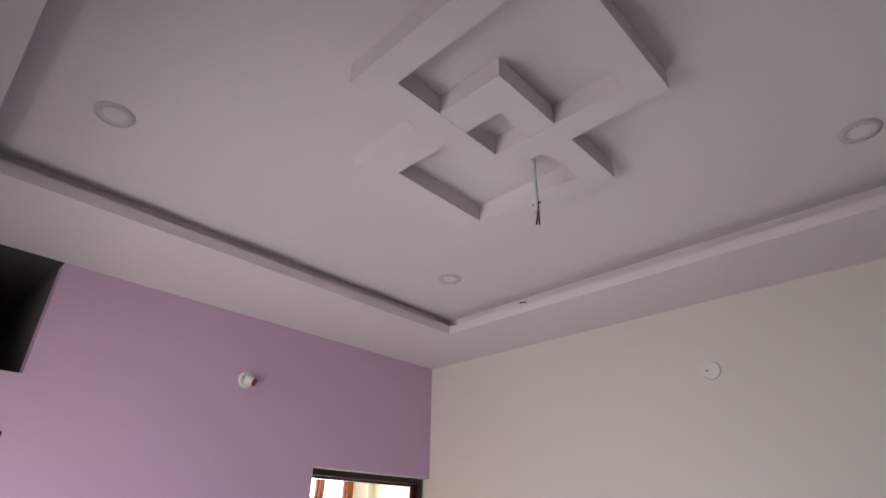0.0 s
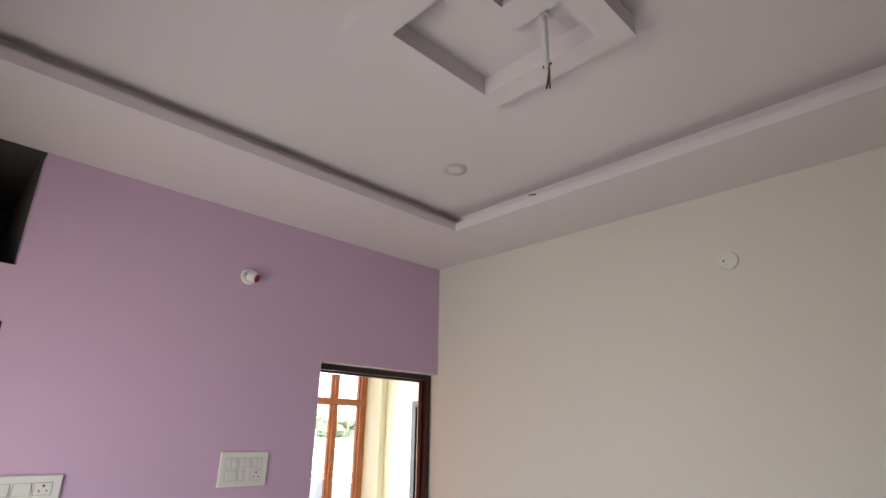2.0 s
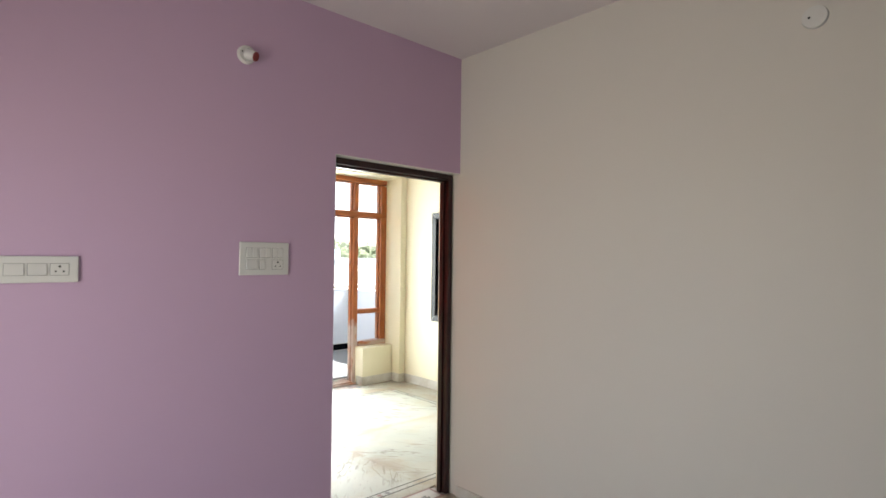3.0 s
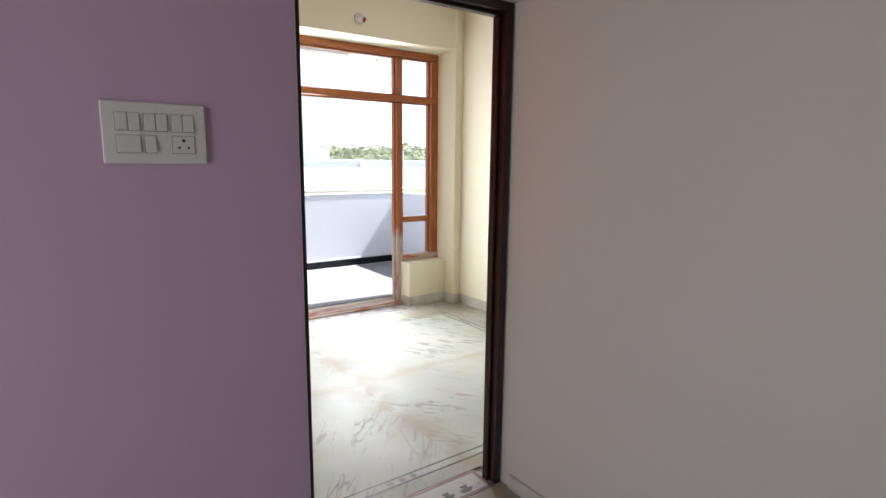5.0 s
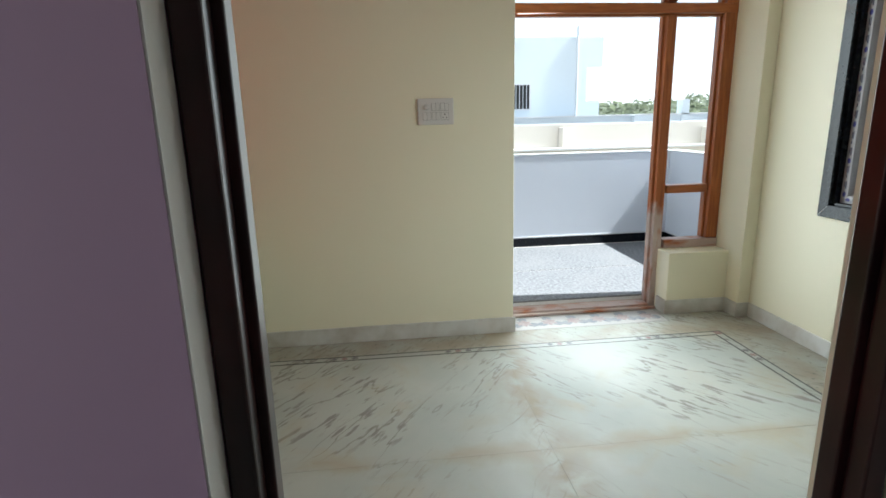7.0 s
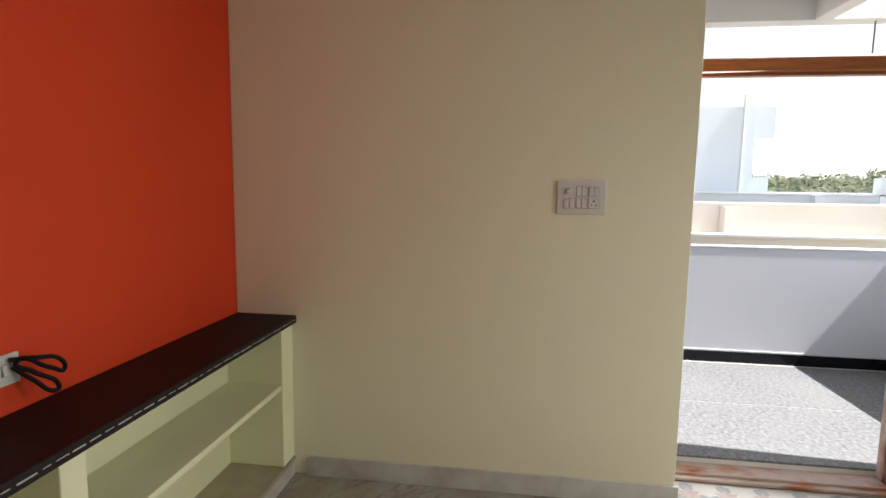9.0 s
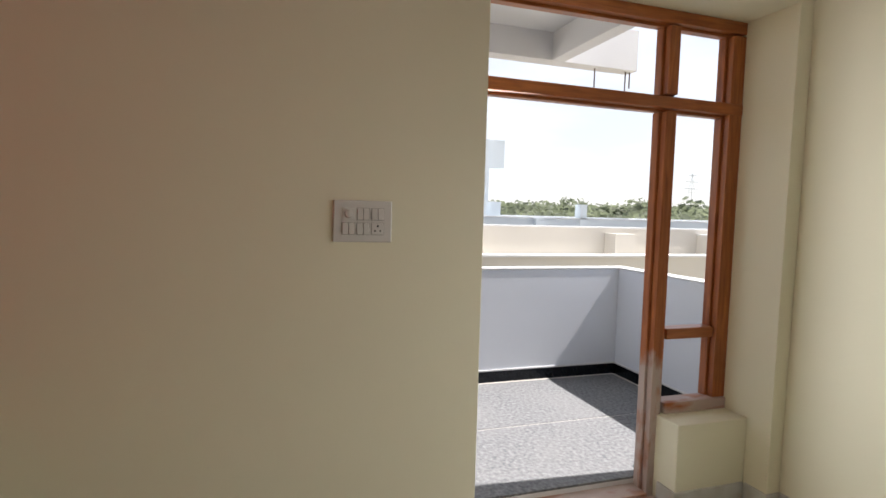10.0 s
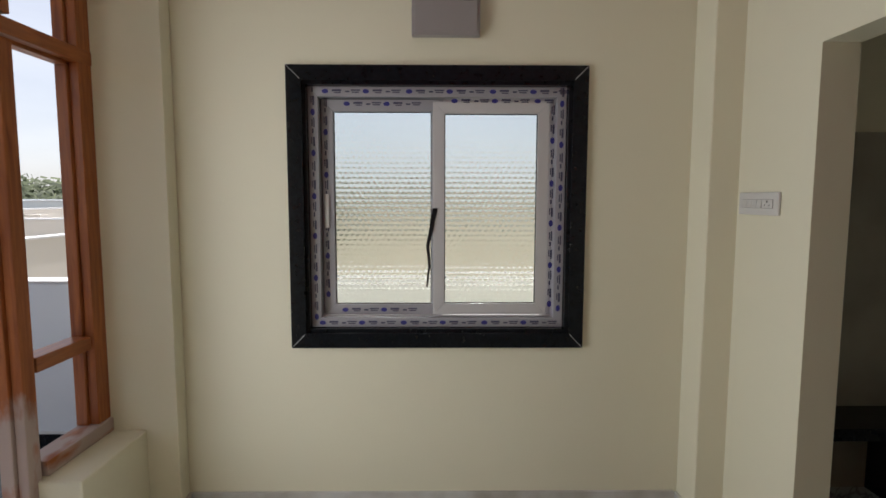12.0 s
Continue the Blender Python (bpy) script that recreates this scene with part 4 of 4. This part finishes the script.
def neighbour(name, label, body, parapets, mat, extra=()):
    h = thing(name, pose(0, 0, 0), label, "building")
    boxes("wall", mat, [body], h)
    for p in parapets:
        boxes("parapet", mat, [p], h)
        boxes("cap", "cap", [(p[0] - 0.02, p[1] - 0.02, p[5], p[3] + 0.02, p[4] + 0.02, p[5] + 0.03)], h)
    for nm, mt, b in extra:
        boxes(nm, mt, [b], h)
    return h


neighbour("neighbour_house", "beige neighbouring house with a flat roof and parapets", (-11.9, -14, -7, -7.2, 16, 0.2),
          [(-7.4, -14, 0.2, -7.2, 16, 0.93), (-11.2, -14, 0.2, -11.0, 16, 1.245), (-11.0, 9.0, 0.2, -7.4, 9.2, 1.12)], "beige",
          [("buttress", "beige", (-10.99, 6.43, 0.2, -10.6, 6.95, 1.14)), ("buttress", "beige", (-10.99, 3.12, 0.2, -10.7, 3.37, 1.2)), ("buttress", "beige", (-10.99, 11.6, 0.2, -10.6, 12.0, 1.14))])
neighbour("far_house", "pale blue house with flat roof and parapets", (-24, -16, -7, -13.6, 26, 0.2),
          [(-13.75, -16, 0.2, -13.6, 26, 1.42), (-19.0, 5.8, 0.2, -18.85, 26, 1.45), (-18.85, 13, 0.2, -13.75, 13.15, 1.42)], "pale_blue",
          [("pillar", "pale_blue", (-13.85, 7.42, 0.2, -13.58, 7.63, 1.82)), ("buttress", "pale_blue", (-13.59, 6.0, 0.2, -13.42, 6.15, 1.40))])
stair = thing("stair_head_room", pose(0, 0, 0), "pale blue rooftop stair room with a projecting slab", "building")
boxes("wall", "pale_blue", [(-17.0, -3.4, 0.21, -14.5, 5.06, 3.54)], stair)
boxes("projecting_slab", "pale_blue", [(-17.0, 5.065, 2.77, -14.56, 5.53, 3.54)], stair)
boxes("low_wall", "pale_blue", [(-17.0, 5.065, 0.21, -14.56, 5.47, 1.84)], stair)
wd = boxes("window", "slot", [(-14.51, 2.87, 1.67, -14.475, 3.42, 2.31)], stair)
boxes("window_frame", "cap", [(-14.49, 2.83, 1.64, -14.47, 2.87, 2.34), (-14.49, 3.42, 1.64, -14.47, 3.46, 2.34), (-14.49, 2.87, 1.64, -14.47, 3.42, 1.67), (-14.49, 2.87, 2.31, -14.47, 3.42, 2.34)], wd)
for k in range(5):
    boxes("window_bar", "pipe", [(-14.474, 2.93 + 0.1 * k, 1.67, -14.464, 2.945 + 0.1 * k, 2.31)], wd)
bm = bmesh.new()
add_cyl(bm, pose(-14.46, 4.76, 0.21), 0.033, 0.033, 3.6, 12)
part("drain_pipe", bm, "pipe", stair)


def crown_points(rng, leaves):
    """An uneven crown of leaf sprays round a few limbs, with gaps between them; one unit high."""
    lobes = [(rng.uniform(-0.42, 0.42), rng.uniform(-0.42, 0.42), rng.uniform(0.35, 0.85), rng.uniform(0.14, 0.27)) for _ in range(9)]
    verts, faces = [], []
    for _ in range(leaves):
        cx, cy, cz, r = rng.choice(lobes)
        d = Vector((rng.gauss(0, 1), rng.gauss(0, 1), rng.gauss(0, 0.8))).normalized() * r * rng.uniform(0.6, 1.05)
        c, s = Vector((cx, cy, max(0.06, cz + d.z))) + Vector((d.x, d.y, 0)), rng.uniform(0.035, 0.075)
        a, b = Vector((rng.gauss(0, 1), rng.gauss(0, 1), rng.gauss(0, 1))).normalized() * s, Vector((rng.gauss(0, 1), rng.gauss(0, 1), rng.gauss(0, 1))).normalized() * s
        k = len(verts)
        verts += [c - a, c + b, c + a, c - b]
        faces.append((k, k + 1, k + 2, k + 3))
    return np.array([tuple(v) for v in verts]), faces


def woods(seed, count, r0, r1, size0, size1, last=76):
    rng = random.Random(seed)
    protos = [crown_points(rng, 230) for _ in range(6)]
    verts, faces, base = [], [], 0
    for _ in range(count):
        az, d = radians(rng.uniform(-30, last)), rng.uniform(r0, r1)
        co, fs = protos[rng.randrange(6)]
        s, t = rng.uniform(size0, size1), rng.uniform(0, 6.28)
        c, k = math.cos(t), math.sin(t)
        w = s * rng.uniform(1.0, 1.9)
        out = np.stack([(co[:, 0] * c - co[:, 1] * k) * w - math.cos(az) * d, (co[:, 0] * k + co[:, 1] * c) * w + math.sin(az) * d, co[:, 2] * s - 7.2], 1)
        verts.append(out)
        faces += [tuple(i + base for i in f) for f in fs]
        base += len(co)
    me = bpy.data.meshes.new("far_woods")
    me.from_pydata(np.concatenate(verts).tolist(), [], faces)
    me.materials.append(M["leaf"])
    return tagged(new("far_woods", me), "band of low green scrub and trees on the horizon", "trees", kind="stuff")


woods(7, 420, 130, 210, 7.5, 11.0)
woods(8, 900, 220, 400, 10.5, 16.5)
woods(9, 300, 190, 420, 8.0, 12.0, 118)


def pylon(x, y, h):
    p = thing("pylon", pose(x, y, -7), "far grey lattice electricity pylon", "pylon")
    b = h * 0.10
    for sx, sy in ((1, 1), (1, -1), (-1, 1), (-1, -1)):
        bm = bmesh.new()
        q = Vector((-sx * b, -sy * b, h)).to_track_quat("Z", "Y").to_matrix().to_4x4()
        add_cyl(bm, Matrix.Translation((sx * b, sy * b, 0)) @ q, 0.16, 0.12, h, 6)
        part("leg", bm, "pipe", p)
    for f, w in ((0.72, 0.16), (0.84, 0.13), (0.95, 0.09)):
        boxes("crossarm", "pipe", [(-0.12, -h * w, h * f, 0.12, h * w, h * f + 0.35)], p)
    for f in (0.2, 0.4, 0.55, 0.66):
        w = b * (1 - f)
        boxes("brace", "pipe", [(-w, -w, h * f, w, -w + 0.2, h * f + 0.2)], p)
        boxes("brace", "pipe", [(-w, w - 0.2, h * f, w, w, h * f + 0.2)], p)
    return p


pylon(-330, 305, 44)
pylon(-353, 382, 36)

# ---- floors: marble slabs and inlays ----
floor_in = structure(thing("floor_inner", pose(0, 0, 0), "", ""), "white veined marble slab floor with an inlaid border", "floor")
boxes("bed", "mosaic_pale", [(-3.15, SOUTH, -0.12, -0.053, NORTH, -0.012)], floor_in)
xs, ys = [-2.535, -1.43, -0.30], [-1.545, -0.06, 1.43]
j = 0.0006
for x0, x1 in zip(xs, xs[1:]):
    for y0, y1 in zip(ys, ys[1:]):
        a, b = (x0 + 0.062 if x0 == xs[0] else x0 + j), (x1 - 0.062 if x1 == xs[-1] else x1 - j)
        c, d = (y0 + 0.062 if y0 == ys[0] else y0 + j), (y1 - 0.062 if y1 == ys[-1] else y1 - j)
        boxes("marble_slab", "marble", [(a, c, -0.012, b, d, 0.0)], floor_in)
for x0, y0, x1, y1 in ((-2.76, SOUTH, -2.535 - j, NORTH), (-2.535, 1.43 + j, -0.053, NORTH), (-2.535, SOUTH, -0.053, -1.545 - j),
                       (-0.30 + j, -1.545, -0.215, 1.43), (-0.215, -1.545, -0.053, DOOR_L), (-3.15, 1.21, -2.76 - j, NORTH), (-0.215, 0.0, -0.053, 1.43)):
    boxes("marble_slab", "marble_dirty", [(x0, y0, -0.012, x1, y1, 0.0)], floor_in)
# border: two dark lines, a pale band between, corner squares and star motifs
L_ = 0.011


def ring(x0, y0, x1, y1, w, mat, name, z=0.0):
    for b in ((x0, y0, x0 + w, y1), (x1 - w, y0, x1, y1), (x0 + w, y0, x1 - w, y0 + w), (x0 + w, y1 - w, x1 - w, y1)):
        boxes(name, mat, [(b[0], b[1], -0.012, b[2], b[3], z)], floor_in)


ring(-2.535, -1.545, -0.30, 1.43, L_, "inlay", "inlay_line", 0.0004)
ring(-2.535 + L_, -1.545 + L_, -0.30 - L_, 1.43 - L_, 0.044, "marble", "border_band", 0.0002)
ring(-2.535 + 0.053, -1.545 + 0.053, -0.30 - 0.053, 1.43 - 0.053, L_, "inlay", "inlay_line", 0.0004)
for x in (-2.535 + L_, -0.30 - 0.053):
    for y in (-1.545 + L_, 1.43 - 0.053):
        boxes("corner_square", "mosaic_red", [(x, y, -0.004, x + 0.044, y + 0.044, 0.0012)], floor_in)


def star_mesh(name, r, inner, mat, points=6, z=0.0016):
    bm = bmesh.new()
    ring_ = [bm.verts.new(((r if i % 2 == 0 else inner) * math.cos(math.pi * i / points), (r if i % 2 == 0 else inner) * math.sin(math.pi * i / points), z)) for i in range(2 * points)]
    c = bm.verts.new((0, 0, z))
    for i in range(2 * points):
        bm.faces.new((c, ring_[i], ring_[(i + 1) % (2 * points)]))
    low = bmesh.ops.extrude_face_region(bm, geom=bm.faces[:])
    for v in low["geom"]:
        if isinstance(v, bmesh.types.BMVert):
            v.co.z -= 0.004
    bmesh.ops.recalc_face_normals(bm, faces=bm.faces)
    return mesh_of(name, bm, mat)


stars = [star_mesh("star", 0.023, 0.012, "mosaic_grey"), star_mesh("star", 0.023, 0.012, "mosaic_red")]


def motif(x, y, along_y):
    for k in (-1, 0, 1):
        ob = new("star", stars[0 if k else 1])
        ob.parent = floor_in
        ob.matrix_world = pose(x + (0 if along_y else 0.062 * k), y + (0.062 * k if along_y else 0), 0)


for y in (-1.02, -0.32, 0.33, 0.92):
    motif(-2.504, y, True)
for y in (-1.0, -0.38, 0.42, 1.0):
    motif(-0.331, y, True)
for x in (-2.16, -1.5, -0.85):
    motif(x, 1.399, False)
    motif(x, -1.514, False)


def mosaic_strip(name, x0, x1, y0, y1, red_edge):
    """A threshold of six-pointed stars among grey and pale diamonds."""
    s = structure(thing(name, pose(0, 0, 0), "", ""), "stone mosaic threshold of stars and hexagons", "threshold")
    boxes("bed", "mosaic_pale", [(x0, y0, -0.012, x1, y1, 0.0)], s)
    w = x1 - x0
    if red_edge:
        for b in ((x0, y0, x0 + 0.018, y1), (x1 - 0.018, y0, x1, y1), (x0 + 0.018, y0, x1 - 0.018, y0 + 0.018), (x0 + 0.018, y1 - 0.018, x1 - 0.018, y1)):
            boxes("edge_strip", "mosaic_red", [(b[0], b[1], -0.004, b[2], b[3], 0.001)], s)
    r = w * 0.30 if red_edge else w * 0.27
    star = star_mesh("star", r, r * 0.577, "mosaic_dusty_red" if not red_edge else "mosaic_pale", z=0.0012)
    hexm = star_mesh("hexagon", r * 0.62, r * 0.58, "mosaic_grey" if red_edge else "mosaic_dusty_grey", 3, z=0.0011)
    n = max(2, int((y1 - y0 - 0.05) / ((2.05 if red_edge else 2.75) * r)))
    pitch = (y1 - y0 - 0.04) / n
    for i in range(n):
        y = y0 + 0.02 + pitch * (i + 0.5)
        ob = new("star", star)
        ob.parent = s
        ob.matrix_world = pose((x0 + x1) / 2, y, 0)
        for a in (90, 210, 330, 30, 150, 270):
            hx, hy = (x0 + x1) / 2 + 1.05 * r * math.cos(radians(a - 30)), y + 1.05 * r * math.sin(radians(a - 30))
            if a in (90, 210, 330) and x0 + 0.03 < hx < x1 - 0.03 and y0 + 0.03 < hy < y1 - 0.03:
                ob = new("hexagon", hexm)
                ob.parent = s
                ob.matrix_world = pose(hx, hy, 0)
    return s


mosaic_strip("threshold_terrace", -2.996, -2.765, OPEN_L + 0.002, 1.205, False)
mosaic_strip("threshold_hall", -0.21, -0.055, DOOR_L + 0.05, DOOR_R - 0.05, True)
floor_hall = structure(thing("floor_hall", pose(0, 0, 0), "", ""), "white veined marble slab floor of the hall", "floor")
boxes("bed", "mosaic_pale", [(-0.053, ROOM1_Y, -0.12, ROOM1_X, 0.0, -0.012)], floor_hall)
for i in range(4):
    for k in range(4):
        boxes("marble_slab", "marble", [(-0.053 + 1.0133 * i + j, ROOM1_Y + 0.85 * k + j, -0.012, -0.053 + 1.0133 * (i + 1) - j, ROOM1_Y + 0.85 * (k + 1) - j, 0.0)], floor_hall)
structure(boxes("floor_kitchen", "marble", [(-0.053, 0.12, -0.1, 1.6, 2.0, -0.001)]), "marble kitchen floor", "floor")
